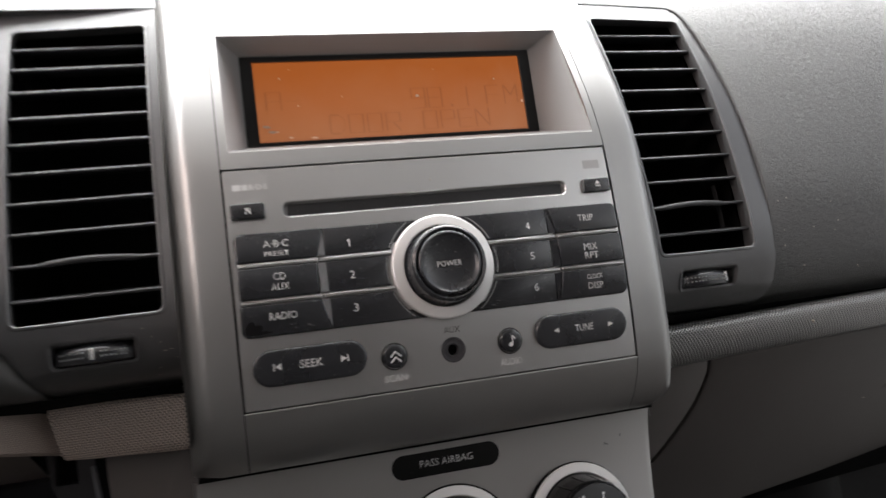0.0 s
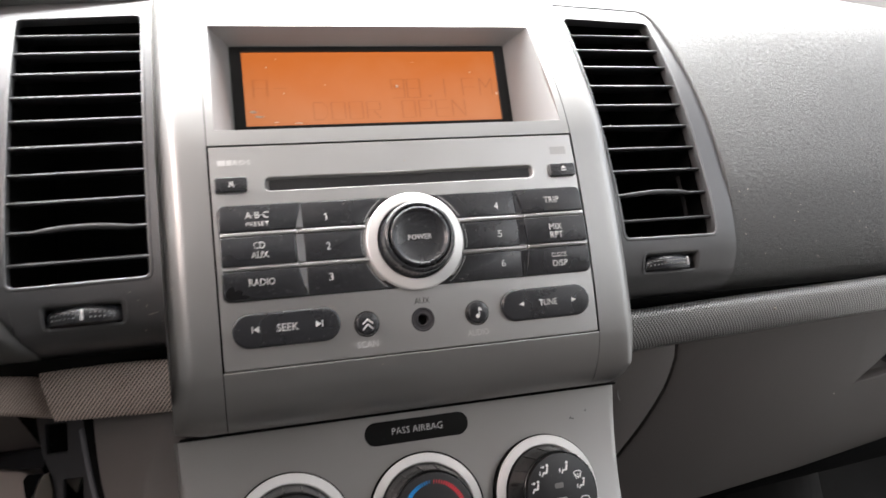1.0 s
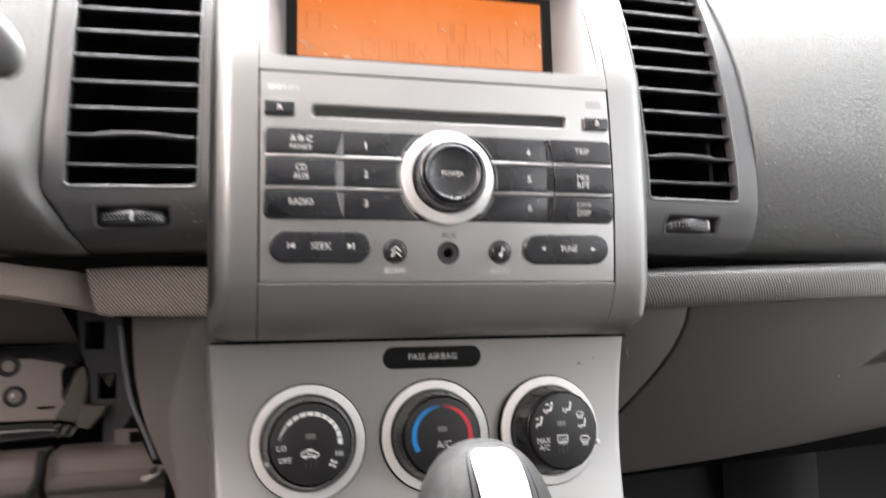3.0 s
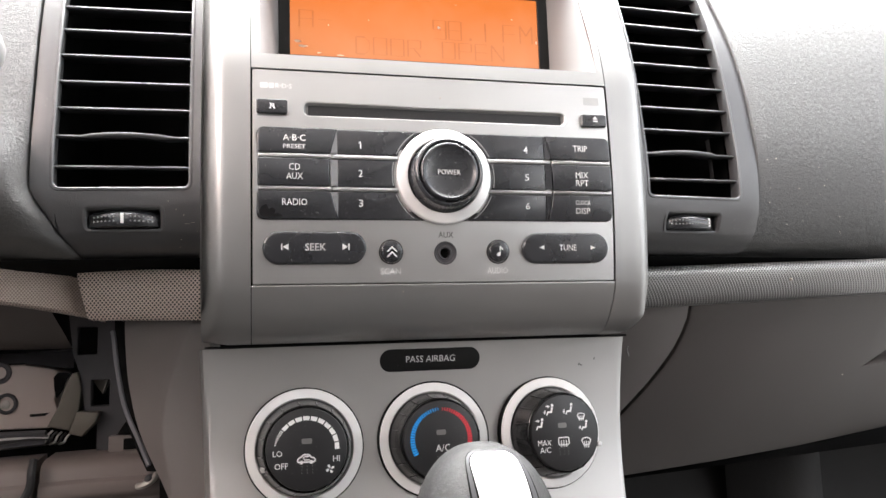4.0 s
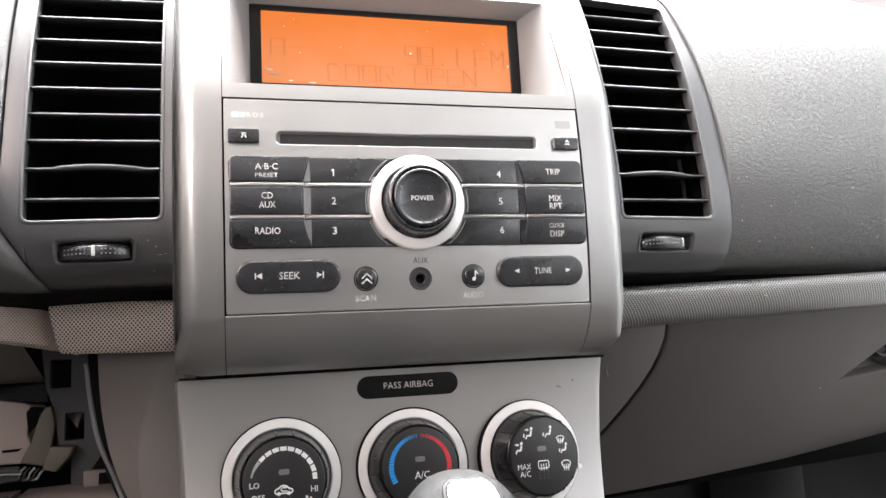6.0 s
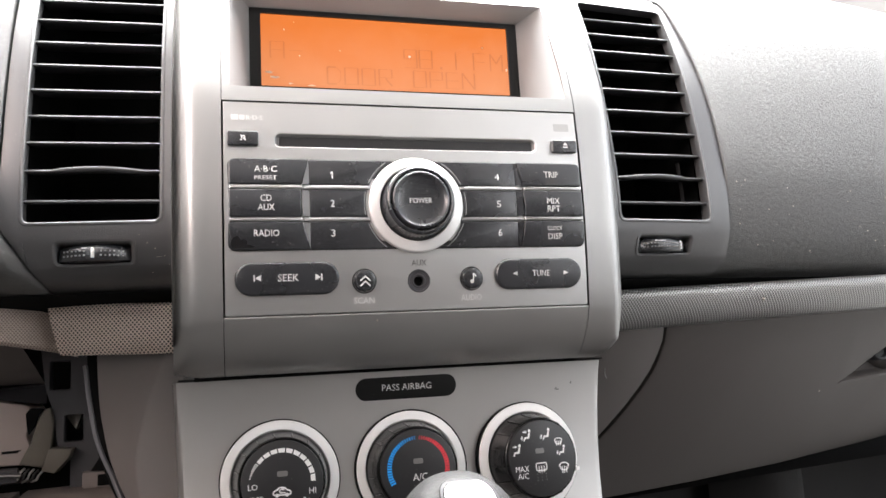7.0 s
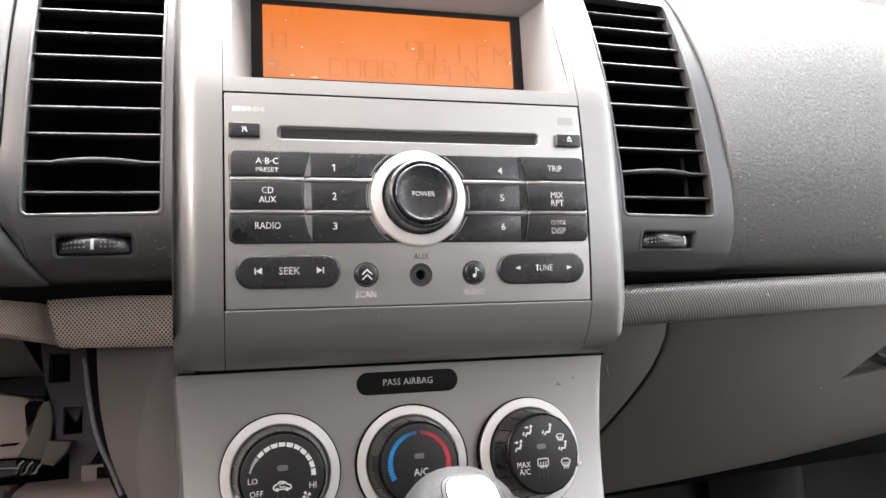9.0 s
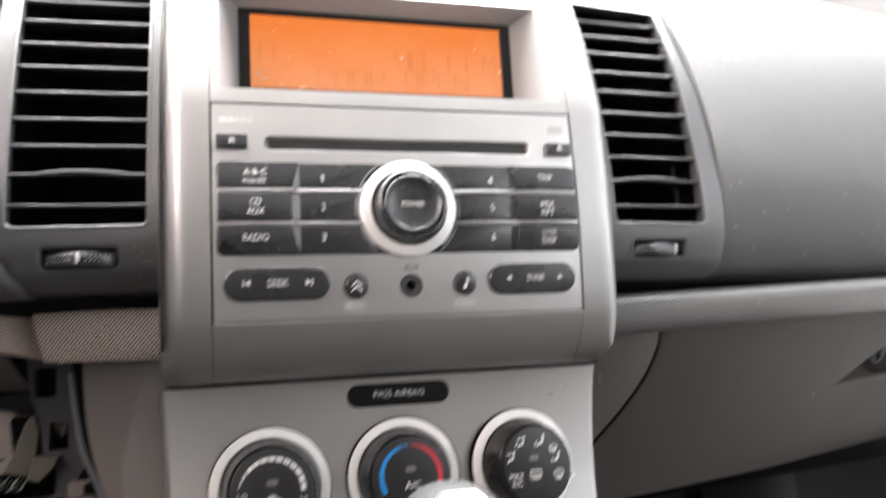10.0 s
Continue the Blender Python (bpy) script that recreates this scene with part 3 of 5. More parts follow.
def build_radio():
    BEND.append(bowed)
    r = thing("car_radio", (0, 0, -15), "grey in-dash car radio with black keys and round volume knob", "radio")
    slot = rounded(-69.8, 69.4, 69.8, 76.3, 2.6)
    keys_l = rounded(-93.2, 16.4, 20, 63.2, [4, 0, 0, 3])
    keys_r = rounded(-20, 16.4, 94.2, 63.2, [0, 4, 3, 0])
    bm = plate(bmesh.new(), rounded(-94.8, -14.6, 94.8, 92.8, 0.8, 2), [slot, disc(0.9, 0.3, 5.3, 32)[::1]], 6, 0.1, 0.35)
    for z in (-8, 2, 12, 22, 32, 42, 52, 62, 72, 82):
        bmesh.ops.bisect_plane(bm, geom=bm.verts[:] + bm.edges[:] + bm.faces[:], plane_co=(0, 0, z), plane_no=(0, 0, 1))
    part("faceplate", bm, FACE, r)
    # disc slot: bevelled mouth, then a dark slit
    bm = loft(bmesh.new(), [[(x, y, z) for x, z in shrunk(slot, d)] for d, y in ((-0.1, 0.4), (0.5, 1.2), (0.9, 2.6))], cap_end=True)
    part("disc_slot", bm, RECESS, r)
    bm = slab(bmesh.new(), rounded(-67.6, 70.2, 68.4, 75.3, 0.4, 2), 2.7, 2.3, 0.1, 1)
    part("slot_shutter", bm, RUBBER, r, "black dust curtain")
    # small keys beside the slot
    b = build_button("mute_button", rounded(-92.9, 69.5, -77.9, 76.6, 1.0), -2.2, r)
    mark([stroke(-86.6, 74.6, -84.0, 71.7, 0.4), stroke(-86.0, 72.0, -86.0, 73.9, 0.4), stroke(-84.6, 72.2, -84.6, 74.3, 0.4), stroke(-86.0, 73.9, -84.6, 74.3, 0.4), disc(-86.3, 72.0, 0.38, 8), disc(-84.4, 72.3, 0.38, 8)], -2.25, b)
    b = build_button("eject_button", rounded(79.0, 69.0, 93.3, 75.9, 1.0), -2.2, r)
    mark([[(85.2, 72.9), (88.0, 72.9), (86.6, 74.8)], [(85.2, 71.6), (88.0, 71.6), (88.0, 72.3), (85.2, 72.3)]], -2.25, b)
    # dark tray under the key block
    bm = slab(bmesh.new(), rounded(-93.0, 16.5, 94.0, 63.0, 3.6), 2, -0.6, 0.5)
    part("key_tray", bm, RUBBER, r)
    rows = ((49.7, 62.6), (33.2, 46.9), (17.0, 30.5))
    words = ((("A·B·C", 57.3, 11, 3.2), ("PRESET", 52.8, 10.8, 2.2)), (("CD", 42.5, 5.4, 3.3), ("AUX", 37.9, 8, 3.2)), (("RADIO", 25.1, 12, 3.3),))
    words_r = ((("TRIP", 56.1, 8.3, 3.3), ("INFO", 51.7, 6.6, 2.6)), (("MIX", 41.4, 7.2, 3.3), ("RPT", 37.1, 7.2, 3.3)), (("CLOCK", 26.6, 8.6, 2.3), ("DISP", 22.2, 8, 3.2)))
    for i, (z0, z1) in enumerate(rows):
        cut_t, cut_b = ((-54.1, -57.4), (-57.6, -57.6), (-57.4, -54.1))[i]
        cut_rt, cut_rb = ((57.0, 59.6), (59.4, 59.8), (59.6, 57.0))[i]
        left = rounded(-92.5, z0, -50, z1, [3.4 if i == 2 else 0.9, 0, 0, 2.8 if i == 0 else 0.9])
        left = [p for p in left if p[0] < -60] + []
        n_low = sum(1 for p in left if p[1] < (z0 + z1) / 2)
        left = left[:n_low] + [(cut_b, z0), ((cut_b + cut_t) / 2 - (0.4 if i == 1 else 0), (z0 + z1) / 2), (cut_t, z1)] + left[n_low:]
        left = [(-q[0], q[1]) for q in left][::-1]
        right = [(q[0] + 1.2 if q[0] > 70 else q[0], q[1]) for q in left]
        right = [(q[0] if q[0] > 70 else cut_rb if q[1] == z0 else cut_rt if q[1] == z1 else (cut_rb + cut_rt) / 2 + 0.4, q[1]) for q in right]
        left = [(-q[0], q[1]) for q in left][::-1]
        b = build_button("function_key", left, -2.4, r, edge=0.6)
        for w, z, wd, h in words[i]:
            lettering(w, -74.8, z, -2.46, wd, h, b)
        if i == 2:
            patch = [(-91.6, 19.5), (-90.8, 18.0), (-88, 17.7), (-84, 17.8), (-80.6, 18.3), (-82.6, 19.5), (-84.6, 19.2), (-83.9, 21.2), (-85.8, 22.4), (-87.0, 21.4), (-88.2, 24.0), (-90.1, 23.2), (-91.4, 21.6)]
            mark([patch], -2.42, b, GLOSS_WORN, "worn_patch")
        b = build_button("function_key", right, -2.4, r, edge=0.6)
        for w, z, wd, h in words_r[i]:
            lettering(w, 76.5, z, -2.46, wd, h, b, ENGRAVED if w == "INFO" else WHITE)
        # inner keys sit lower, with a slanted facet towards the outer ones
        b = build_button("preset_key", arc_button(-53.6, z0, z1, -1), -1.3, r, edge=0.5)
        if i:
            lettering(str(i + 1), -42.3, (54.7, 40.0, 25.0)[i], -1.36, 2.1, 3.6, b)
        else:
            mark([stroke(-42.0, 52.9, -42.0, 56.5, 0.55), stroke(-42.0, 56.2, -43.0, 55.6, 0.5)], -1.36, b, name="lettering")
        for ct, cb, sg in ((cut_t, cut_b, -1), (cut_rt, cut_rb, 1)):
            fx = -53.7 if sg < 0 else 56.2
            bm = bmesh.new()
            loft(bm, [[(cb - 0.3 * sg, -2.0, z0 + 0.3), (ct - 0.3 * sg, -2.0, z1 - 0.3)], [(fx, -1.35, z0 + 0.3), (fx, -1.35, z1 - 0.3)], [(fx, 1, z0 + 0.3), (fx, 1, z1 - 0.3)]], closed=False)
            # left facets take the paler grey, right ones the key colour
            part("key_facet", bm, BUTTON_EDGE if sg < 0 else BUTTON, r, "pale grey slanted facet between keys" if sg < 0 else "", 0)
        b = build_button("preset_key", arc_button(56.0, z0, z1, 1), -1.3, r, edge=0.5)
        # thin pale line painted as the highlight along the hollowed ends of the inner keys
        for sg in (-1, 1):
            arc = [(KX + sg * math.sqrt(max(26.9**2 - (z - KZ) ** 2, 20)), z) for z in steps(z0 + 0.8, z1 - 0.8, 8)]
            mark([stroke(*p, *q, 0.4) for p, q in zip(arc, arc[1:])], -1.34, r, DIVIDER, "key_glint")
        lettering(str(i + 4), 45.7, (54.7, 39.8, 24.6)[i], -1.36, 2.3, 3.6, b)
    for z0, z1 in ((47.1, 49.3), (30.8, 32.9)):
        for x0, x1, y in ((-92.3, -57.0, -2.3), (-56.6, -23.0, -1.5), (24.6, 59.4, -1.5), (60.0, 93.6, -2.3)):
            bm = slab(bmesh.new(), rounded(x0, z0, x1, z1, 0.3, 2), 0, y, 0.7, 3)
            part("divider", bm, DIVIDER, r, "grey satin bar between key rows")
    # volume knob
    knob = part("volume_knob", lathe(bmesh.new(), [(18.9, -0.5), (18.3, -3.6), (18.1, -4.4), (18.0, -5.4), (17.9, -10.8), (17.6, -12.4), (17.0, -13.2), (16.3, -13.5), (15.7, -13.2), (15.4, -12.2), (15.3, -10.5), (0.0, -10.5)], KX, KZ, 104, lambda i, j: (-0.7 if i % 2 else 0.0) if j in (3, 4) else 0.0), BUTTON, r, "black knurled knob")
    part("ring", lathe(bmesh.new(), [(24.7, 1), (24.7, -2.2), (24.4, -2.9), (23.8, -3.2), (23.5, -3.25), (20.3, -3.85), (20.0, -3.9), (19.4, -3.8), (19.1, -3.2), (18.8, 1)], KX, KZ, 96), CHROME, knob, "satin aluminium ring")
    part("cap", lathe(bmesh.new(), [(14.9, -10.6), (14.9, -13.0), (14.7, -13.8), (14.2, -14.3), (13.6, -14.4), (13.1, -14.1), (12.6, -13.6), (11.5, -13.2), (8, -12.7), (4, -12.5), (0.0, -12.4)], KX, KZ, 64), BUTTON, knob, "dished black power cap")
    lettering("POWER", KX - 0.1, KZ - 0.3, -13.0, 11.6, 2.6, knob)
    # lower row
    b = part("seek_rocker", slab(bmesh.new(), rounded(-90.2, -5.2, -39.9, 10.8, 7.9, 10), 2, -2.4, 1.4, 5), BUTTON, r)
    lettering("SEEK", -64.9, 3.1, -2.46, 10, 3.5, b)
    mark([[(-81.4, 1.6), (-80.8, 1.6), (-80.8, 4.7), (-81.4, 4.7)], [(-80.7, 3.15), (-77.9, 1.6), (-77.9, 4.7)]], -2.46, b)
    mark([[(-48.4, 1.6), (-48.4, 4.7), (-49.0, 4.7), (-49.0, 1.6)], [(-49.1, 3.15), (-51.9, 4.7), (-51.9, 1.6)]], -2.46, b)
    b = part("tune_rocker", slab(bmesh.new(), rounded(42.0, -5.5, 90.6, 10.5, 7.9, 10), 2, -2.4, 1.4, 5), BUTTON, r)
    lettering("TUNE", 67.1, 2.6, -2.46, 9.6, 3.2, b)
    mark([[(51.0, 2.7), (53.8, 1.5), (53.8, 3.9)]], -2.46, b)
    mark([[(82.8, 2.6), (80.0, 3.8), (80.0, 1.4)]], -2.46, b)
    for cx, name, word in ((-27.2, "scan_button", "SCAN"), (29.1, "audio_button", "AUDIO")):
        part("button_well", lathe(bmesh.new(), [(6.3, 0.2), (6.1, -0.35), (5.7, -0.3), (5.5, 1.0)], cx, 0.9, 40), RUBBER, r)
        b = part(name, lathe(bmesh.new(), [(5.4, 1), (5.4, -1.6), (5.0, -2.3), (4.2, -2.6), (0.0, -2.7)], cx, 0.9, 40), BUTTON, r)
        lettering(word, cx - 0.3, -8.8, 0.04, 10.4 if word == "SCAN" else 11.2, 3.2, r, WHITE, bold=0.012)
        if word == "SCAN":
            mark([stroke(cx - 2.5, z, cx + 0.15, z + 2.5, 0.75) for z in (-1.9, 0.6)] + [stroke(cx + 2.5, z, cx - 0.15, z + 2.5, 0.75) for z in (-1.9, 0.6)], -2.8, b)
        else:
            mark([disc(cx - 0.6, -0.9, 1.05, 12), stroke(cx + 0.2, -0.9, cx + 0.2, 3.4, 0.55), stroke(cx + 0.2, 3.3, cx + 1.7, 1.6, 0.7)], -2.8, b)
    jack = part("aux_socket", lathe(bmesh.new(), [(6.0, 0.4), (5.9, -0.1), (5.7, -0.18), (5.2, -0.1), (4.9, 0.35), (3.7, 0.45), (3.5, 0.2), (3.0, 0.1), (2.6, 0.3), (2.3, 6)], 0.9, 0.3, 40), BRACKET, r, "round grey aux socket")
    part("hole", lathe(bmesh.new(), [(2.5, 3.0), (2.4, 3.1), (0.0, 3.2)], 0.9, 0.3, 24), DARK, jack)
    lettering("AUX", 1.2, 9.6, 0.04, 7.8, 3.0, r, ENGRAVED)
    part("speck", lathe(bmesh.new(), [(0.4, 0.1), (0.3, -0.1), (0.0, -0.15)], 0.7, 81.9, 8), CRUMB, r, "pale speck of dirt")
    # disc mark and faint square print, as plain bars
    mark([stroke(-91.0, 84.4, -87.4, 84.4, 2.8), stroke(-86.9, 84.4, -84.4, 84.4, 2.6)], 0.04, r, name="print_bar")
    lettering("R·D·S", -79.6, 84.4, 0.04, 8.2, 2.6, r, bold=0.03)
    mark([rounded(81.5, 81.6, 90.5, 86.0, 0.3, 2)], 0.04, r, GHOST, name="print_bar")
    BEND.pop()
    return r


# ---- heater panel ----
def heater_skin(x, z):
    a = abs(x)
    return 40.0 - 0.0026 * (z + 97) ** 2 + 0.00025 * a * a + max(0.0, (a - 118.2)) ** 2 * 0.6


RINGS = ((-68.6, -97.2), (0.6, -96.8), (68.6, -97.0))


def build_dial(cx, cz, kind, parent):
    """A rotary heater control: satin ring, ribbed collar and printed black face."""
    y = 37.0
    dial = part("dial", lathe(bmesh.new(), [(24.7, y + 6), (24.7, y + 0.5), (24.3, y - 1.6), (23.5, y - 3.0), (21.7, y - 13.2), (21.3, y - 14.3), (20.8, y - 14.6), (20.5, y - 14.2), (20.4, y - 12), (0.0, y - 12)], cx, cz, 72), COLLAR, parent, "black rotary dial with ribbed collar")
    part("ring", lathe(bmesh.new(), [(30.2, y + 7), (30.2, y + 0.5), (29.9, y + 0.1), (29.5, y), (29.3, y - 0.02), (25.9, y - 0.48), (25.7, y - 0.5), (25.3, y - 0.3), (25.0, y + 0.3), (24.9, y + 7)], cx, cz, 96), DIAL_RING, dial, "satin aluminium ring")
    part("gap", lathe(bmesh.new(), [(30.9, heater_skin(cx, cz) + 1), (30.9, heater_skin(cx, cz) - 2.6), (30.0, heater_skin(cx, cz) - 2.8), (29.9, heater_skin(cx, cz) + 1)], cx, cz, 72), DARK, dial)
    f = part("dial_face", lathe(bmesh.new(), [(20.2, y - 13.5), (20.2, y - 15.4), (19.9, y - 16.0), (19.3, y - 16.2), (0.0, y - 16.2)], cx, cz, 64), DIAL_FACE, dial)
    fy = y - 16.28
    # raised ribs round the collar
    for i in range(16):
        a = 2 * math.pi * (i + 0.35) / 16
        ca, sa = math.cos(a), math.sin(a)
        loops = []
        for q, yy, wd in ((24.6, y - 1.6, 0.8), (24.0, y - 3.4, 0.75), (22.9, y - 9.0, 0.65), (22.2, y - 13.0, 0.55), (21.5, y - 14.5, 0.45)):
            loops.append([(cx + r * ca - t * sa, yy, cz + r * sa + t * ca) for r, t in ((q - 1.2, -wd), (q, -wd * 0.5), (q, wd * 0.5), (q - 1.2, wd))])
        part("rib", loft(bmesh.new(), loops, True, True), COLLAR, dial)
    # the prints of the turned dial sit a little inwards
    edge, cx = cx, cx - (1.5 if kind == "air" else 0.0)

    def ticks(a0, a1, n, r0, r1, mat, grow=None, gap=0.25, fade=0.0):
        for i in range(n):
            g = gap + (fade * max(0.0, (i - n + 8) / 7) if fade else 0.0)
            s0, s1 = a0 + (a1 - a0) * (i + g / 2) / n, a0 + (a1 - a0) * (i + 1 - g / 2) / n
            q0 = r0 if not grow else r1 - (r1 - r0) * (grow[0] + (grow[1] - grow[0]) * i / (n - 1))
            pts = [(cx + q * math.cos(radians(a)), cz + q * math.sin(radians(a))) for q, a in ((q0, s0), (r1, s0), (r1, s1), (q0, s1))]
            mark([pts if a1 > a0 else pts[::-1]], fy, f, mat, "tick")
    mark([rounded(cx - 2.6, cz + 2.5, cx + 2.6, cz + 5.2, 0.8, 3)], fy, f, LENS, "indicator_lamp")
    mark([disc(cx + dx, cz + dz, 0.28, 8) for dx in (-2.6, 0, 2.6) for dz in (-11.4, -9.8, -8.2)], fy, f, LENS, "dimples")
    if kind == "fan":
        ticks(172, 142, 9, 13.9, 16.2, WHITE, (0.3, 0.8), 0.5)
        ticks(141, -4, 10, 13.9, 16.2, WHITE, (0.85, 1.0), 0.16)
        lettering("LO", cx - 14.4, cz - 1.5, fy, 4.6, 2.7, f)
        lettering("OFF", cx - 12.7, cz - 7.6, fy, 6.4, 2.9, f)
        lettering("HI", cx + 14.5, cz - 5.3, fy, 3.4, 2.9, f)
        for k in range(4):
            a = radians(30 + 90 * k)
            bx, bz = cx + 11.3, cz - 10.2
            petal = [(0.3, -0.25), (1.0, -0.75), (1.95, -0.8), (2.25, -0.1), (1.9, 0.55), (1.0, 0.35)]
            mark([[(bx + px * math.cos(a) - pz * math.sin(a), bz + px * math.sin(a) + pz * math.cos(a)) for px, pz in petal]], fy, f, name="fan_symbol")
        car = [(-4.3, -1.1), (-4.0, -1.9), (3.9, -1.9), (4.4, -1.2), (4.0, -0.1), (2.5, 0.3), (1.2, 1.6), (-1.2, 1.7), (-2.5, 0.5), (-3.9, 0.0)]
        ox, oz = cx - 0.4, cz - 4.3
        loop_arrow = [(1.7, -0.9), (-0.9, -0.9), (-1.3, 0.1), (-0.7, 0.8), (0.6, 0.8)]
        mark([stroke(ox + a[0], oz + a[1], ox + b[0], oz + b[1], 0.7) for a, b in zip(car, car[1:] + car[:1])] + [disc(ox + q, oz - 2.0, 0.95, 12) for q in (-2.4, 2.4)]
             + [stroke(ox + a[0], oz + a[1], ox + b[0], oz + b[1], 0.55) for a, b in zip(loop_arrow, loop_arrow[1:])] + [[(ox + 0.3, oz + 0.1), (ox + 1.6, oz + 0.8), (ox + 0.3, oz + 1.5)]], fy, f)
    elif kind == "heat":
        ticks(208, 92, 24, 13.9, 16.6, BLUE, (1.0, 0.62), 0.26, 0.5)
        ticks(-28, 88, 24, 13.9, 16.6, RED, (1.0, 0.62), 0.26, 0.5)
        lettering("A/C", cx + 0.6, cz - 4.1, fy, 7.8, 3.6, f)
    else:
        def seat(ax, az, arrows, k=1.0):
            body = [disc(ax + 2.2, az + 2.5, 0.85, 10), stroke(ax + 2.1, az + 1.5, ax + 1.3, az - 1.3, 1.1), stroke(ax + 1.7, az - 1.1, ax - 0.7, az - 1.0, 1.0), stroke(ax - 0.5, az - 0.7, ax - 1.5, az - 2.7, 0.8)]
            for q in arrows:
                if q > 0:
                    body += [stroke(ax - 1.8, az + q, ax - 0.4, az + q, 0.55), [(ax - 0.6, az + q - 0.9), (ax + 0.8, az + q), (ax - 0.6, az + q + 0.9)]]
                else:
                    body += [disc(ax - 2.4, az - 0.4, 0.45, 8), [(ax - 3.3, az - 0.9), (ax - 1.9, az - 0.9), (ax - 2.6, az - 2.4)][::-1]]
            return [[(ax + (x - ax) * k, az + (z - az) * k) for x, z in p] for p in body]
        for ax, az, ar in ((-14.0, 4.8, (2.0,)), (-7.4, 12.2, (2.0, -2.4)), (4.2, 12.2, (-2.2,)), (12.9, 3.0, (-2.6,))):
            mark(seat(cx + ax, cz + az, ar, 0.88 if ax > 10 else 1.0), fy, f, name="airflow_symbol")
        def screen(ax, az, w, bow, k=1.0):
            top = [(ax - w, az + 1.2), (ax - w * 0.5, az + 2.2 + bow), (ax + w * 0.5, az + 2.2 + bow), (ax + w, az + 1.2)]
            low = [(ax + w * 0.6, az - 1.3), (ax - w * 0.6, az - 1.3)]
            lp = top + low
            lines = [stroke(*a, *b, 0.6) for a, b in zip(lp, lp[1:] + lp[:1])] + [stroke(ax + q, az - 2.9 * k, ax + q, az + 0.6, 0.5) for q in (-1.2, 0, 1.2)]
            return [[(x, az + (z - az) * k) for x, z in p] for p in lines]
        mark(screen(cx + 11.8, cz + 7.8, 2.3, 0, 0.85), fy - 0.02, f, name="airflow_symbol")
        mark(screen(cx + 13.8, cz - 5.9, 2.8, 0.2), fy, f, name="defrost_symbol")
        lp = rounded(cx - 2.9, cz - 6.4, cx + 3.3, cz - 2.6, 0.6, 2)
        mark([stroke(*a, *b, 0.6) for a, b in zip(lp, lp[1:] + lp[:1])] + [stroke(cx + q, cz - 7.6, cx + q, cz - 4.0, 0.5) for q in (-1.3, 0.2, 1.7)], fy, f, name="defrost_symbol")
        lettering("MAX", cx - 11.2, cz - 4.9, fy, 7.9, 2.9, f)
        lettering("A/C", cx - 11.0, cz - 8.6, fy, 6.4, 3.0, f)
        part("pointer", slab(bmesh.new(), rounded(edge + 20.0, cz - 8.6, edge + 22.6, cz - 6.2, 0.4, 2), y, y - 15.3, 0.4), WHITE, dial, "white pointer stub")
    if kind == "fan":
        part("pointer", slab(bmesh.new(), rounded(cx - 22.6, cz - 10.2, cx - 20.6, cz - 8.0, 0.4, 2), y, y - 14.9, 0.4), FADED, dial, "pale pointer stub")
    return dial


HEATER_TILT = Matrix.Translation((0, 40, -97)) @ Matrix.Rotation(radians(-4.5), 4, "X") @ Matrix.Translation((0, -40, 97))


def build_heater():
    BEND.append(lambda co: HEATER_TILT @ co)
    h = thing("heater_panel", (0, 45, -138), "warm grey heater control panel with three round dials", "control panel")
    xs = steps(-120, -112, 5) + steps(-112, 112, 28)[1:] + steps(112, 120, 5)[1:]

    def skin(x, z):
        s = 1.0 - 0.025 * (-(z + 43) / 90)
        return heater_skin(x / s, z)
    bm = sheet(bmesh.new(), xs, steps(-138, -45.0, 12), skin, thick=16)
    for v in bm.verts:
        v.co.x = v.co.x * (1.0 - 0.027 * (-(v.co.z + 43) / 90)) - 1.6 * abs(v.co.x) / 120
    part("panel", bm, HEATER, h)
    lamp = part("airbag_lamp", slab(bmesh.new(), rounded(-28.2, -60.2, 28.2, -48.2, 5.9, 8), 42, 39.7, 0.3, 3, lambda x, z: heater_skin(x, z) - 40), BLACK_PANEL, h, "gloss black airbag indicator strip")
    lettering("PASS AIRBAG", 0.0, -53.8, 39.6, 27.4, 3.4, lamp, sink=lambda x, z: heater_skin(x, z) - 40, bold=-0.008)
    for (cx, cz), kind in zip(RINGS, ("fan", "heat", "air")):
        # the passenger's dial faces outwards with the curve of the panel
        turn = Matrix.Translation((cx, 33, cz)) @ Matrix.Rotation(radians(5.0 if kind == "air" else 0.0), 4, "Z") @ Matrix.Translation((-cx, -33, -cz))
        BEND.append(lambda co: HEATER_TILT @ turn @ co)
        build_dial(cx, cz, kind, h)
        BEND.pop()
    # rubbed marks near the upper corner
    for x0, z0, x1, z1 in ((88.0, -60.5, 89.2, -59.2), (89.0, -60.2, 90.6, -60.6), (98.0, -57.6, 98.8, -56.2)):
        mark([stroke(x0, z0, x1, z1, 0.7)], heater_skin(x0, z0) - 0.12, h, SCUFF, "scuff")
    # ledge under the panel
    bm = sheet(bmesh.new(), steps(-117, 117, 12), [-150, -146, -142, -139], lambda x, z: heater_skin(x, z) - 2.0 - 0.5 * max(0, -140 - z), thick=14)
    part("lower_lip", bm, HEATER, h)
    BEND.pop()
    return h


# ---- air vents ----
VENT_LINE = curve_of([(-3, 80), (0, 60), (3, 44), (6, 33.5), (9, 27), (12, 22.6), (16.5, 18), (22, 15.2), (28, 13.4), (34, 12.4), (45, 11.9), (58, 12.5), (71, 14), (103, 19), (137, 27.5), (183, 46), (196, 53)])


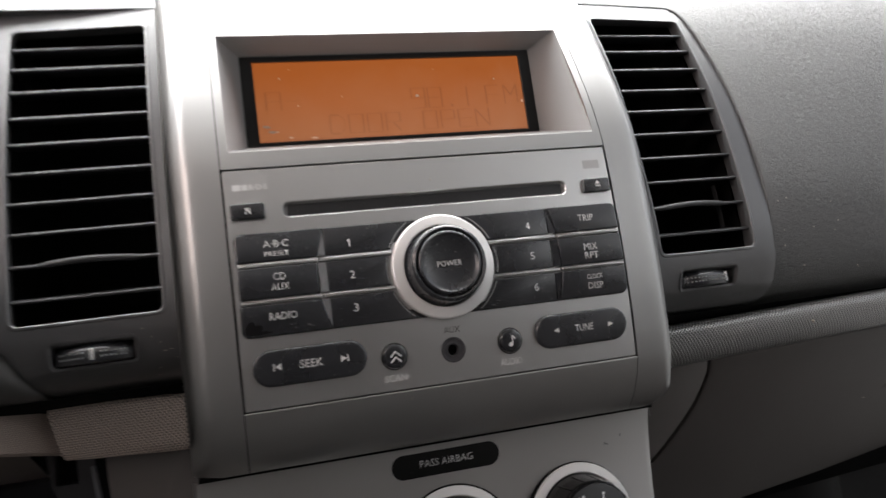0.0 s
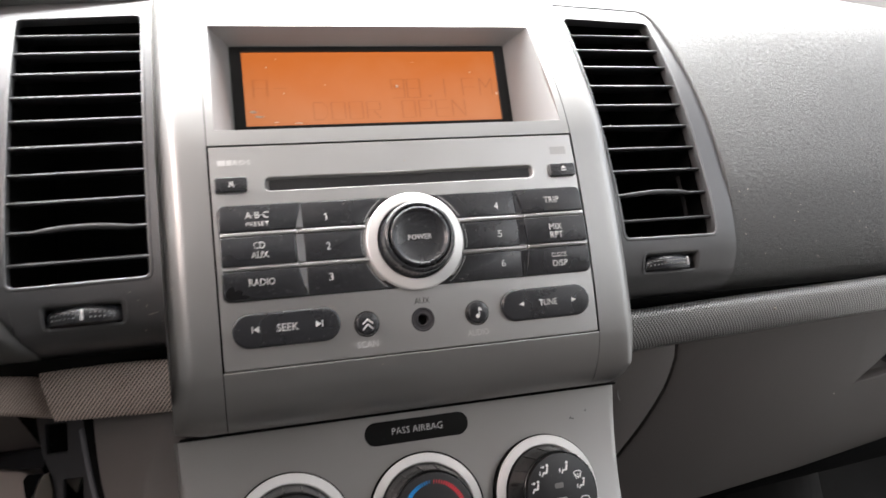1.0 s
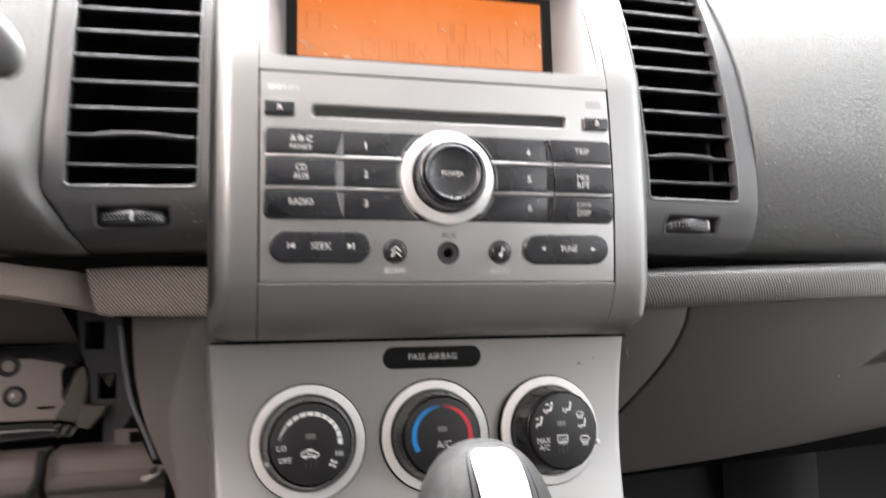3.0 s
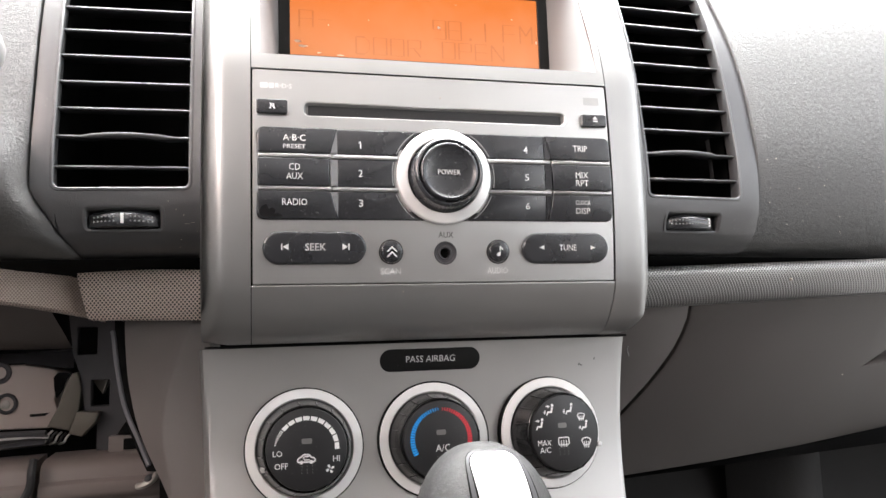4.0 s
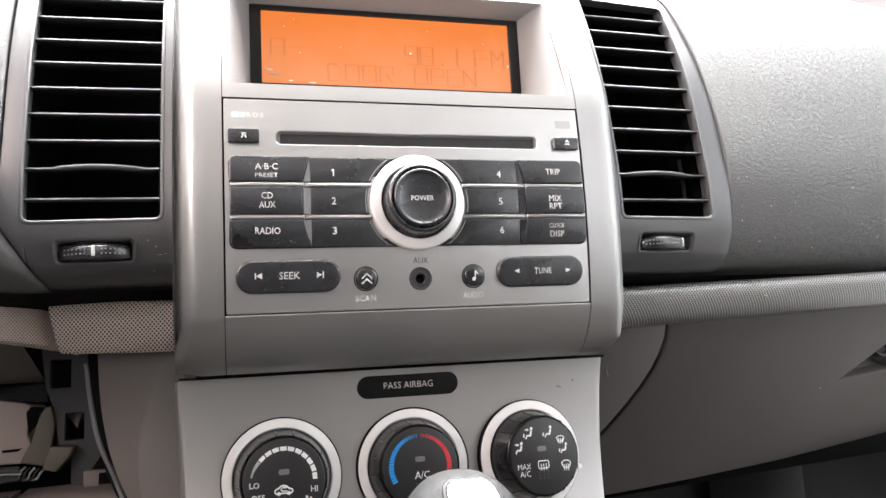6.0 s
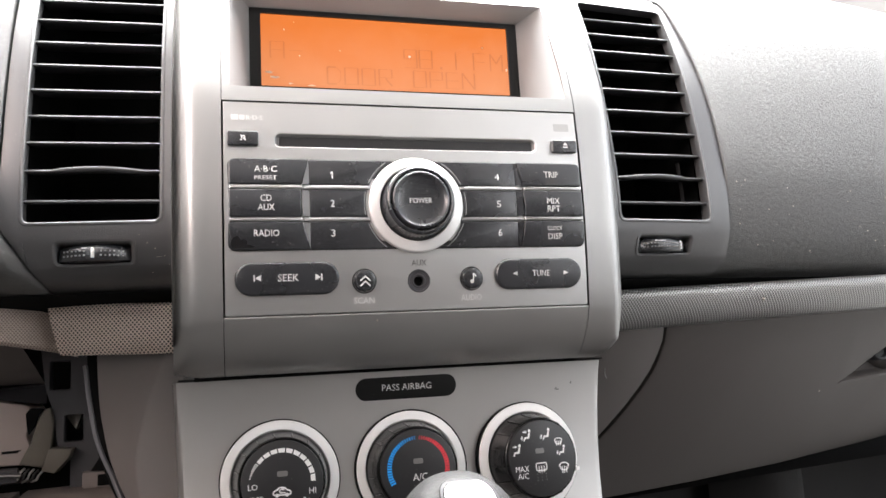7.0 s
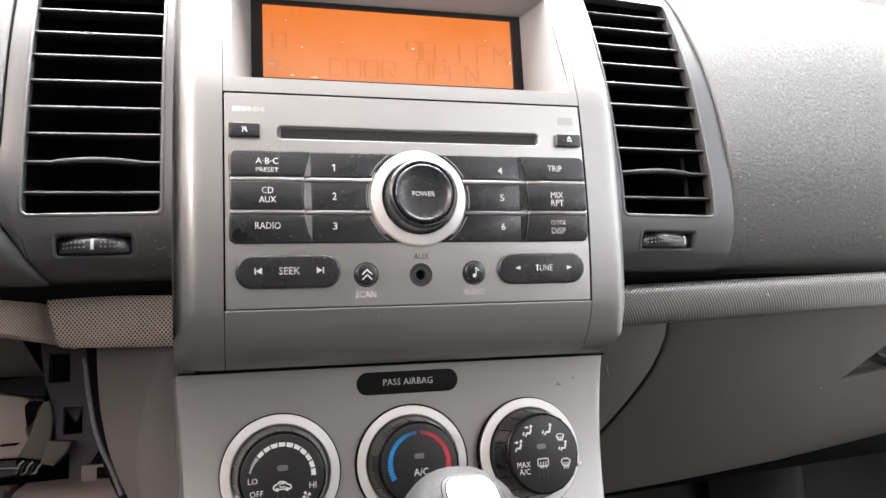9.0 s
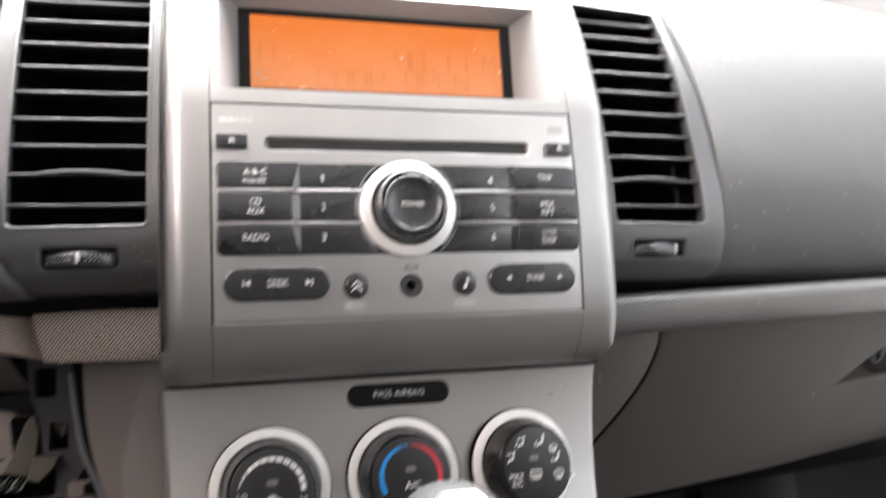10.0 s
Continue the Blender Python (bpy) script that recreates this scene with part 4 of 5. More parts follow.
def vent_skin(x, z):
    return VENT_LINE(z) + 0.1 * (abs(x) - 125)


def vent_edge(z, driver):
    """How far out the housing reaches at each height."""
    e = curve_of([(-6, 202), (8, 202), (34, 202), (58, 202.4), (86, 202.2), (116, 201), (149, 198.4), (172, 195.8), (184, 194), (190, 192.2), (194, 189.2), (196, 184.5)])(z) + 0.6
    if driver:
        e = min(curve_of([(-6, 198), (34, 198.5), (88, 198), (150, 198), (196, 197)])(z), 172 + (z + 6) * 0.68)
    return e


SLAT_Z = (45.4, 60.8, 75.6, 89.9, 104.5, 119.1, 132.9, 147.4, 160.9, 173.3)


def build_vent(sign):
    driver = sign < 0
    v = thing("air_vent", (sign * 157, 40, -6), "tall charcoal plastic dash air vent with ten horizontal slats and thumbwheel" if driver else "curved charcoal plastic dash air vent with ten slats and thumbwheel", "air vent", "dash vents")
    x0, x1, z0, z1 = 125.0, 188.0, 34.5, 184.0
    wx0, wx1, wz0, wz1 = (138, 174, 14.5, 25.2) if driver else (137.5, 174.5, 15.0, 25.6)
    zs = sorted(set(steps(-3, 0, 4) + steps(0, wz0, 8) + [wz0, wz1, z0, z1] + steps(wz1, z0, 2) + steps(z0, z1, 18) + steps(z1, 196, 3)))
    cols = [119.7, 121.5, 123.5, x0, wx0, 150, 162, wx1, 181, x1]
    bm = bmesh.new()
    grid = []
    for z in zs:
        e = max(vent_edge(z, driver), 176.5)
        # beside the opening the rim keeps a lip even where the housing narrows
        outer = [x1 + (e - x1) * k for k in (0.35, 0.7, 1.0)] if e > x1 + 1 else [e + q for q in (-0.0, 0.5, 1.0)]
        row = []
        for x in cols + outer:
            xx = min(x, e + 1) if z < z0 else x
            row.append(bm.verts.new((sign * xx, vent_skin(xx, z) + (0.7 if x == outer[-1] else 0.0), z)))
        grid.append(row)
    for j in range(len(zs) - 1):
        zc = (zs[j] + zs[j + 1]) / 2
        for i in range(len(grid[0]) - 1):
            xc = (abs(grid[j][i].co.x) + abs(grid[j][i + 1].co.x)) / 2
            if (x0 < xc < x1 and z0 < zc < z1) or (wx0 < xc < wx1 and wz0 < zc < wz1):
                continue
            q = (grid[j][i], grid[j][i + 1], grid[j + 1][i + 1], grid[j + 1][i])
            if len({tuple(round(c, 3) for c in a.co) for a in q}) == 4:
                bm.faces.new(q)
    bmesh.ops.delete(bm, geom=[a for a in bm.verts if not a.link_faces], context="VERTS")
    rim = [e for e in bm.edges if e.is_boundary]
    for g in bmesh.ops.extrude_edge_only(bm, edges=rim)["geom"]:
        if isinstance(g, bmesh.types.BMVert):
            g.co.y += 9
    part("housing", bm, VENT, v)
    g = lambda x, z: vent_skin(abs(x), z)
    flip = lambda lp: [(sign * x, z) for x, z in (lp if sign > 0 else lp[::-1])]
    bm = plate(bmesh.new(), dense(flip(rounded(x0 - 1.5, z0 - 1.5, x1 + 1.5, z1 + 1.5, 4.0))), [dense(flip(rounded(x0 + 0.3, z0 + 0.3, x1 - 0.3, z1 - 0.3, 3.0)))], 7.5, -0.5, 0.45, g)
    part("rim", bm, VENT, v)
    # chamfered mouth of the thumbwheel's well
    bm = loft(bmesh.new(), [[(x, g(x, z) + dy, z) for x, z in flip(rounded(wx0 - q, wz0 - q, wx1 + q, wz1 + q, r))] for q, r, dy in ((1.5, 3.6, 0.6), (1.4, 3.6, -0.12), (0.6, 2.8, -0.18), (0.3, 2.5, 0.0), (-0.8, 1.6, 1.3), (-0.9, 1.5, 9.0))])
    part("wheel_rim", bm, VENT, v)
    # duct behind the slats, near-black so that its colour gives the shade inside
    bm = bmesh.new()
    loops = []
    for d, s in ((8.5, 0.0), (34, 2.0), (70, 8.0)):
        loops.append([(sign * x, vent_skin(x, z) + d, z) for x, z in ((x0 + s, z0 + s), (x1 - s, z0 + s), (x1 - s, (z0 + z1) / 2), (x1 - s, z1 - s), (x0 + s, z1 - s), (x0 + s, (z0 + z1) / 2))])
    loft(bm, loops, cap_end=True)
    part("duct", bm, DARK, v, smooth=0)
    for k, z in enumerate(SLAT_Z):
        bm = bmesh.new()
        loops = []
        for x in steps(x0 + 0.3, x1 - 0.3, 16):
            s = (x - x0) / (x1 - x0)
            bulge = 2.6 * max(0.0, math.sin(math.pi * min(1, max(0, (s - 0.18) / 0.62)))) ** 0.5 if k == 1 else 0.0
            lift = 1.0 * max(0.0, math.sin(math.pi * min(1, max(0, (s - 0.18) / 0.62)))) if k == 1 else 0.0
            y = vent_skin(x, z) + 2.2 - bulge * 0.6 + 3.6 * (1 - s)
            prof = [(0.0, 0.0), (0.25, 0.55), (0.8, 0.85), (3.5, 1.0), (17, 0.5), (17, -0.7), (3.5, -1.1), (0.8, -0.85), (0.25, -0.5)]
            # blades lean down towards the back, so that their tops catch the daylight
            loops.append([(sign * x, y + dy, z + lift + dz * (1.0 + 0.5 * (bulge > 0.2)) + 0.18 * dy) for dy, dz in prof])
        loft(bm, loops, True, True)
        part("slat", bm, SLAT, v)
    if not driver:
        # upright blade of the direction tab behind the slats
        tab = loft(bmesh.new(), [[(x, vent_skin(x, z) + dy, z) for x, dy in ((175.7, 9), (176.0, 8.4), (176.3, 9), (176.3, 12), (175.7, 12))] for z in (47.5, 56, 66, 73)], True, True)
        part("direction_tab", tab, RUBBER, v)
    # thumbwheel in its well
    # the well's walls carry their shade as near-black colour
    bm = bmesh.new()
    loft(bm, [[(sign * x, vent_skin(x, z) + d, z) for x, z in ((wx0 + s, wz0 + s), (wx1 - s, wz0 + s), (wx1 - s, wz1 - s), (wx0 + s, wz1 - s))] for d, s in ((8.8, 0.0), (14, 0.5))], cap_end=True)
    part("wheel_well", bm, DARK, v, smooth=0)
    wc = 156 if driver else 154.6
    half = 16.4 if driver else 16.2
    zc = (wz0 + wz1) / 2 - 0.2
    bm = bmesh.new()
    loops = []
    for i in range(17):
        s = -1 + i / 8
        x = wc + half * s
        y = vent_skin(x, zc) - 3.6 + 6.5 * abs(s) ** 2.4
        hgt = 4.4 * (1 - 0.10 * s * s)
        loops.append([(sign * x, y + dy, zc + dz * hgt) for dy, dz in ((8, -0.9), (2.0, -0.95), (0.5, -0.85), (0.0, -0.5), (-0.1, 0.0), (0.0, 0.38), (0.3, 0.5), (2.2, 0.92), (3.0, 1.0), (8, 1.0))])
    loft(bm, loops, True, True)
    wheel = part("thumbwheel", bm, BUTTON, v, "ribbed black thumbwheel")
    bumps = bmesh.new()
    for r in (-1.3, 0.8):
        for i in range(15):
            x = wc + half * (-0.82 + 1.64 * i / 14)
            if driver and abs(x - wc) < 2.2:
                continue
            y = vent_skin(x, zc) - 3.75 + 6.5 * abs((x - wc) / half) ** 2.4
            m = bmesh.ops.create_cube(bumps, size=1.0)
            for q in m["verts"]:
                q.co = Vector((sign * (x + q.co.x * 1.0 * (0.55 if q.co.y < 0 else 1)), y + q.co.y * 0.8, zc + r + q.co.z * 0.9 * (0.55 if q.co.y < 0 else 1)))
    part("wheel_ribs", bumps, PALE, wheel, "rows of small pale dimples")
    px = wc if driver else wc + 11.6
    y = vent_skin(px, zc) - 3.95 + 6.5 * abs((px - wc) / half) ** 2.4
    part("wheel_mark", brick_of(bmesh.new(), sign * px - 0.75, y, zc - 2.6, sign * px + 0.75, y + 2, zc + 2.5, 0.2), WHITE, wheel, "white position mark")
    return v


# ---- dash pads, trim strips and lower panels ----
PAD_LINE = curve_of([(-2, 84), (2, 70), (5, 57), (8, 46.5), (11, 40), (14, 35.6), (20, 30), (27, 26), (34, 23.4), (50, 20.6), (65, 19.8), (80, 21), (103, 25), (137, 33.5), (165, 43.5), (183, 52), (196, 60), (206, 67.5), (216, 76), (226, 86), (236, 98), (246, 112)])


def pad_skin(x, z):
    a = abs(x)
    return PAD_LINE(z) + 0.11 * (a - 200) + 0.00012 * (a - 200) ** 2


def build_dash():
    d = thing("dashboard", (0, 150, -140), "charcoal grained soft dashboard with grey lower panels", "dashboard", kind="structure")
    # passenger pad: front, then over the top towards the windscreen
    bm = bmesh.new()
    zs = steps(-2, 12, 10) + steps(12, 180, 20)[1:] + steps(180, 196, 8)[1:] + [196.8, 197.6] + steps(200, 246, 10)
    rows = []
    for z in zs:
        e = max(vent_edge(min(z, 196), False), 176.5) + 0.5
        if z > 196:
            e = max(120.0, e - (z - 196) * 90)
        xs = [e - 0.1, e, e + 0.6, e + 2.0, e + 5] + steps(e + 15, 640, 26)
        rows.append([(x, pad_skin(x, z) + (9.0, 0.9, 0.25)[min(i, 2)] * (i < 3), z) for i, x in enumerate(xs)])
    for dy, dz in ((10, 10), (24, 23), (44, 38), (74, 54), (130, 76), (330, 135), (500, 178)):
        rows.append([(x, y + dy, zz + dz) for x, y, zz in rows[len(zs) - 1]])
    loft(bm, rows, closed=False)
    part("passenger_pad", bm, PAD, d, "charcoal soft pad with leather grain")
    # driver's pad beside the vent
    bm = bmesh.new()
    rows = []
    for z in [q for q in zs if q < 208]:
        e = max(vent_edge(min(z, 196), True), 172) + 1.2
        xs = [e - 0.1, e, e + 0.8, e + 1.8, e + 3, e + 4.5, e + 6.5, e + 9, e + 13, e + 18] + steps(e + 25, 330, 11)
        # below the slats the pad swells out over the slanted edge of the housing
        swell = min(1.0, max(0.0, (76 - z) / 30))
        row = []
        for i, x in enumerate(xs):
            gone = max(0.0, x - e)
            far = pad_skin(x, z) + (0.9, 0.25, 0.0)[min(max(i - 1, 0), 2)] - 0.0008 * max(0, x - 200) ** 2 + 0.003 * max(0.0, 40 - z) ** 2
            near = vent_skin(e, z) + 1.5 - 10.0 * (1 - math.exp(-gone / 4.6))
            w = swell * math.exp(-((gone / 34) ** 2))
            row.append((-x, near * w + far * (1 - w) + (8.0 if i == 0 else 0.0), z))
        rows.append(row)
    last = rows[-1]
    for dy, dz in ((14, 7), (50, 18), (150, 43), (330, 88), (500, 130)):
        rows.append([(x, y + dy, zz + dz) for x, y, zz in last])
    loft(bm, rows, closed=False)
    part("driver_pad", bm, PAD, d, "charcoal soft pad with leather grain")
    # dash top behind the vents and the surround
    bm = bmesh.new()
    rows = []
    for y, z in ((50, 196.5), (56, 198), (64, 201), (80, 206), (120, 217), (200, 237), (330, 270), (560, 327)):
        rows.append([(x, y + 0.02 * abs(x), z) for x in steps(-230, 119.6, 14)])
    loft(bm, rows, closed=False)
    part("top_pad", bm, PAD, d, "charcoal soft pad with leather grain")
    # closed core of the dash behind the joints
    bm = bmesh.new()
    brick_of(bm, -620, 128, 8, 640, 640, 172, 4)
    brick_of(bm, 186, 72, 4, 262, 129, 192, 2)
    brick_of(bm, -214, 68, 4, -186, 129, 186, 2)
    brick_of(bm, 110, 66, -30, 122, 180, 160, 1)
    brick_of(bm, -122, 66, -30, -110, 180, 160, 1)
    brick_of(bm, -112, 62, -150, 112, 90, -30, 2)
    part("core", bm, DARK, d)
    # near-black sheets between pads and trim strips, standing in for the shade there
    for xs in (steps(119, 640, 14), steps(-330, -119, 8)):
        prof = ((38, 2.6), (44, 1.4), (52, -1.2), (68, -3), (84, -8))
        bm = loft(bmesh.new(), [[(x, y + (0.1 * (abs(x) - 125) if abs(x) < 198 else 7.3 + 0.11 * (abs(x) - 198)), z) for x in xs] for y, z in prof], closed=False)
        part("shadow_gap", bm, DARK, d, "black sheet painting the shade above the trim strip")
    return d


def build_dust():
    """Pale crumbs and dust on the passenger pad and on the display glass."""
    rng = random.Random(4)
    bm = bmesh.new()
    for i in range(34):
        x, z = rng.uniform(208, 350), rng.uniform(14, 62) if i % 3 else rng.uniform(14, 110)
        q = rng.uniform(0.18, 0.5)
        y = pad_skin(x, z)
        m = bmesh.ops.create_icosphere(bm, subdivisions=1, radius=1.0)
        for v in m["verts"]:
            v.co = Vector((x + v.co.x * q * rng.uniform(0.8, 1.4), y + v.co.y * 0.15, z + v.co.z * q))
    for x, z, qx, qz in ((131.2, 24.0, 0.3, 0.25), (127.6, 21.2, 0.35, 0.25), (126.0, 17.3, 1.5, 0.12), (123.4, 17.8, 0.9, 0.12), (129.5, 10.6, 0.3, 0.5), (130.3, 7.3, 0.3, 0.2), (121.3, 13.9, 0.25, 0.25), (134.8, 28.0, 0.2, 0.2)):
        m = bmesh.ops.create_icosphere(bm, subdivisions=1, radius=1.0)
        for v in m["verts"]:
            v.co = Vector((-x + v.co.x * qx, vent_skin(x, z) + v.co.y * 0.12, z + v.co.z * qz))
    for x, z, q in ((-115.7, 26.2, 0.3), (-108.5, 23.2, 0.25), (-116.2, 7.9, 0.3), (-114.6, 5.7, 0.25)):
        m = bmesh.ops.create_icosphere(bm, subdivisions=1, radius=1.0)
        for v in m["verts"]:
            v.co = Vector((x + v.co.x * q, surround(x, z) + v.co.y * 0.12, z + v.co.z * q))
    lone("dust_crumbs", bm, CRUMB, "pale dust crumbs stuck on the dashboard plastic", "dust", "stuff")
    bm = bmesh.new()
    spots = [(12.3, 139.6, 1.0, 1.0), (-70, 126, 2.4, 1.0), (-67, 123.2, 3.0, 0.8), (-58, 119.8, 1.6, 0.5), (-46, 119, 2.6, 0.5), (-52.6, 136.7, 0.5, 0.5), (58, 147.8, 0.5, 0.5), (73, 134.3, 0.8, 1.2)]
    spots += [(rng.uniform(-72, 72), rng.uniform(119, 158), q, q) for q in (0.3, 0.4, 0.3, 0.5)]
    for x, z, qx, qz in spots:
        ring = [(x + qx * rng.uniform(0.6, 1.1) * math.cos(a), z + qz * rng.uniform(0.5, 1.1) * math.sin(a)) for a in (2 * math.pi * k / 11 for k in range(11))]
        bm.faces.new([bm.verts.new((px, 43.95, pz)) for px, pz in ring])
    lone("dust_specks", bm, GLASS_DUST, "pale dust specks on the display glass", "dust", "stuff")


def build_trim():
    # passenger side: one long strip, rounded along its top
    def strip(xs, top, bottom, face, long=False):
        loops = []
        for x in xs:
            t, b, y = top(x), bottom(x), face(x)
            h = t - b
            prof = [(14, t), (5, t), (3.4, t - 0.4), (2.0, t - 1.4), (0.9, t - 3.4), (0.2, t - 7), (0.0, t - 11), (1.2, b + 9), (2.4, b + 5), (3.8, b + 2), (6.0, b), (14, b)]
            if long:
                prof = [(24, t), (6, t), (3.2, t - 0.5), (1.5, t - 1.5), (0.4, t - 3.0), (0.0, t - 5.0), (0.5, t - 8), (2.6, b + 13), (6.0, b + 8.5), (10.5, b + 4), (14.5, b + 1.2), (18, b), (30, b)]
            loops.append([(x, y + dy, z) for dy, z in prof])
        return loops
    bm = loft(bmesh.new(), strip(steps(119.9, 640, 26), lambda x: -3.2 + 0.0262 * (x - 122), lambda x: -28.4 + 0.036 * (x - 122), lambda x: 45 + 0.00002 * (x - 122) ** 2, True), True, True)
    long_strip = lone("trim_strip", bm, TRIM_COOL, "grey perforated-pattern trim strip across the passenger dash", "trim strip")
    bm = loft(bmesh.new(), strip(steps(-186, -119.9, 12), lambda x: -2.6 - 0.05 * (x + 122), lambda x: -29.2 - 0.035 * (x + 122), lambda x: 42 - 0.36 * (x + 122)), True, True)
    for v in bm.verts:
        if v.co.x < -170:
            v.co.x += 6.0 * (-v.co.x - 170) / 16 * max(0.0, (-2 - v.co.z) / 26)
    lone("trim_strip", bm, TRIM_WARM, "short taupe perforated-pattern trim block beside the centre stack", "trim strip")
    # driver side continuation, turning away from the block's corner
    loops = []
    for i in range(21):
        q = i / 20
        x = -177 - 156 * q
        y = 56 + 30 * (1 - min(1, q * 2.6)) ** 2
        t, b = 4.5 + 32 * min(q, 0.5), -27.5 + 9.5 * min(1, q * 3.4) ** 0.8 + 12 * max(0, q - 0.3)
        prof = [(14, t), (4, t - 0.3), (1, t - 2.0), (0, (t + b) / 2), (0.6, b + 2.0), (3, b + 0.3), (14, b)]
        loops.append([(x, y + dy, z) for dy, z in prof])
    lone("trim_strip", loft(bmesh.new(), loops, True, True), TRIM_SHADED, "taupe perforated-pattern trim curving away towards the steering column", "trim strip")
    part("speck", lathe(bmesh.new(), [(1.0, 47.6), (0.9, 46.9), (0.4, 46.4), (0.0, 46.3)], 241.0, -11.9, 10), CRUMB, long_strip, "pale stuck crumb")


def glove_y(x, z):
    """The lower dash, which falls away towards the footwell."""
    return 70 + 0.2 * (x - 150) + 1.15 * (-27 - z)


SEAM = ((184.0, -22), (186.7, -27.8), (190.2, -35), (192.0, -45), (192.1, -55.2), (189.6, -67), (185.2, -79), (180.0, -90), (174.8, -99.5), (167.9, -111.4), (156, -130))


def build_glove_box():
    g = thing("glove_box", (400, 230, -160), "closed grey-brown plastic glove box door with recessed latch", "glove box")
    low = [(160, -163.4), (190.2, -162.3), (250, -160.4), (304.2, -158.2), (404, -152.4), (510.5, -141.7), (625, -127.7)]
    loop = low + [(625, -8), (300, -18)] + [(x + 1.6, z - 0.8) for x, z in SEAM]
    latch = [(408, -76), (470, -70.5), (470, -37), (448, -41), (436, -48), (426, -58), (416, -69)]
    bm = plate(bmesh.new(), dense(loop, 25), [latch], 12, 0, 1.5, glove_y)
    door = part("door", bm, LOWER, g)
    loops = []
    for k, y in ((0.0, 0.8), (0.06, 2.4), (0.3, 9.0), (0.6, 11.0)):
        loops.append([(446 + (x - 446) * (1 - k), glove_y(x, z) + y, -54 + (z + 54) * (1 - k)) for x, z in latch])
    part("latch_recess", loft(bmesh.new(), loops, cap_end=True), LOWER, door, smooth=30)
    lip = [[(x, glove_y(x, z) + dy, z + dz) for dy, dz in ((1.5, -0.8), (-0.6, -0.6), (-1.3, 0.6), (-0.2, 2.2), (2.6, 3.6))] for x, z in ((406.5, -76.2), (424, -74.8), (447, -72.6), (469, -70.4))]
    part("latch_lip", loft(bmesh.new(), lip, closed=False), LOWER, door, "raised lip of the latch recess")
    lock = [[(436 + r * math.cos(a), glove_y(436, -51) + y, -51 + 0.9 * r * math.sin(a)) for a in (2 * math.pi * i / 24 for i in range(24))] for r, y in ((9, 14), (9, 4), (8, 2.6), (6, 2.4), (5, 5), (0.2, 6))]
    part("lock", loft(bmesh.new(), lock), BRACKET, door, "dark round lock")
    part("speck", lathe(bmesh.new(), [(0.9, glove_y(389, -82) + 0.2), (0.6, glove_y(389, -82) - 0.3), (0.0, glove_y(389, -82) - 0.4)], 389, -82, 8), CRUMB, door, "pale speck of dirt")
    return g


def build_lower_right():
    p = thing("console_side_panel", (150, 120, -130), "grey-brown plastic side panel between console and glove box", "dash panel")
    loop = [(112, -22)] + [(112, z) for z in (-45, -70, -95, -120)] + [(114, -150), (140, -150)] + [(x - 1.6, z + 0.8) for x, z in SEAM][::-1]
    bm = plate(bmesh.new(), dense(loop, 14), [], 10, 0, 1.5, glove_y)
    part("panel", bm, LOWER, p)
    bm = loft(bmesh.new(), [[(x - 4, glove_y(x - 4, z + 2) + 7, z + 2), (x + 4, glove_y(x + 4, z - 2) + 7, z - 2)] for x, z in SEAM], closed=False)
    part("gap_liner", bm, DARK, p, smooth=0)
    lint = [(149.6, -51.5), (150.6, -54.3), (154.3, -58.2)]
    lone("lint_thread", hose(bmesh.new(), [(x, glove_y(x, z) - 0.4, z) for x, z in lint], 0.3, 6), PALE, "short pale thread stuck on the side panel", "lint")
    # footwell behind and under the glove box
    bm = sheet(bmesh.new(), steps(60, 760, 6), [-700, -400, -220, -150], lambda x, z: 480 + 0.2 * (z + 126), thick=4)
    lone("footwell_wall", bm, CARPET, "dark carpeted passenger footwell wall", "carpet", "structure")
    bm = loft(bmesh.new(), [[(x, 440 - 50 * math.sin(math.pi * k / 10), z) for k, x in enumerate(steps(440, 570, 10))] for z in (-640, -160)], closed=False)
    lone("footwell_duct", bm, CARPET, "dark grey plastic duct in the passenger footwell", "duct")
    # underside sheet coloured near-black in place of the shade beneath the dash
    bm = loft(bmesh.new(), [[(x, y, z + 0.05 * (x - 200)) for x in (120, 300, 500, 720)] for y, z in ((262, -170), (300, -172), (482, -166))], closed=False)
    lone("glove_box_underside", bm, DARK, "underside of the dash above the passenger footwell, shade painted black", "dash panel", "structure")


SIDE_EDGE = curve_of([(-150, 128), (-125, 135.5), (-112.3, 141.5), (-95.2, 150.4), (-79.7, 156.5), (-64.3, 160.5), (-45.9, 162.6), (-22, 163.8)])
SIDE_CREST = curve_of([(-150, 133.0), (-120.1, 134.7), (-109.9, 136.0), (-96.7, 138.9), (-83.5, 140.0), (-70.4, 138.2), (-57.1, 135.2), (-43.8, 131.0), (-31.8, 126.3), (-22, 123)])


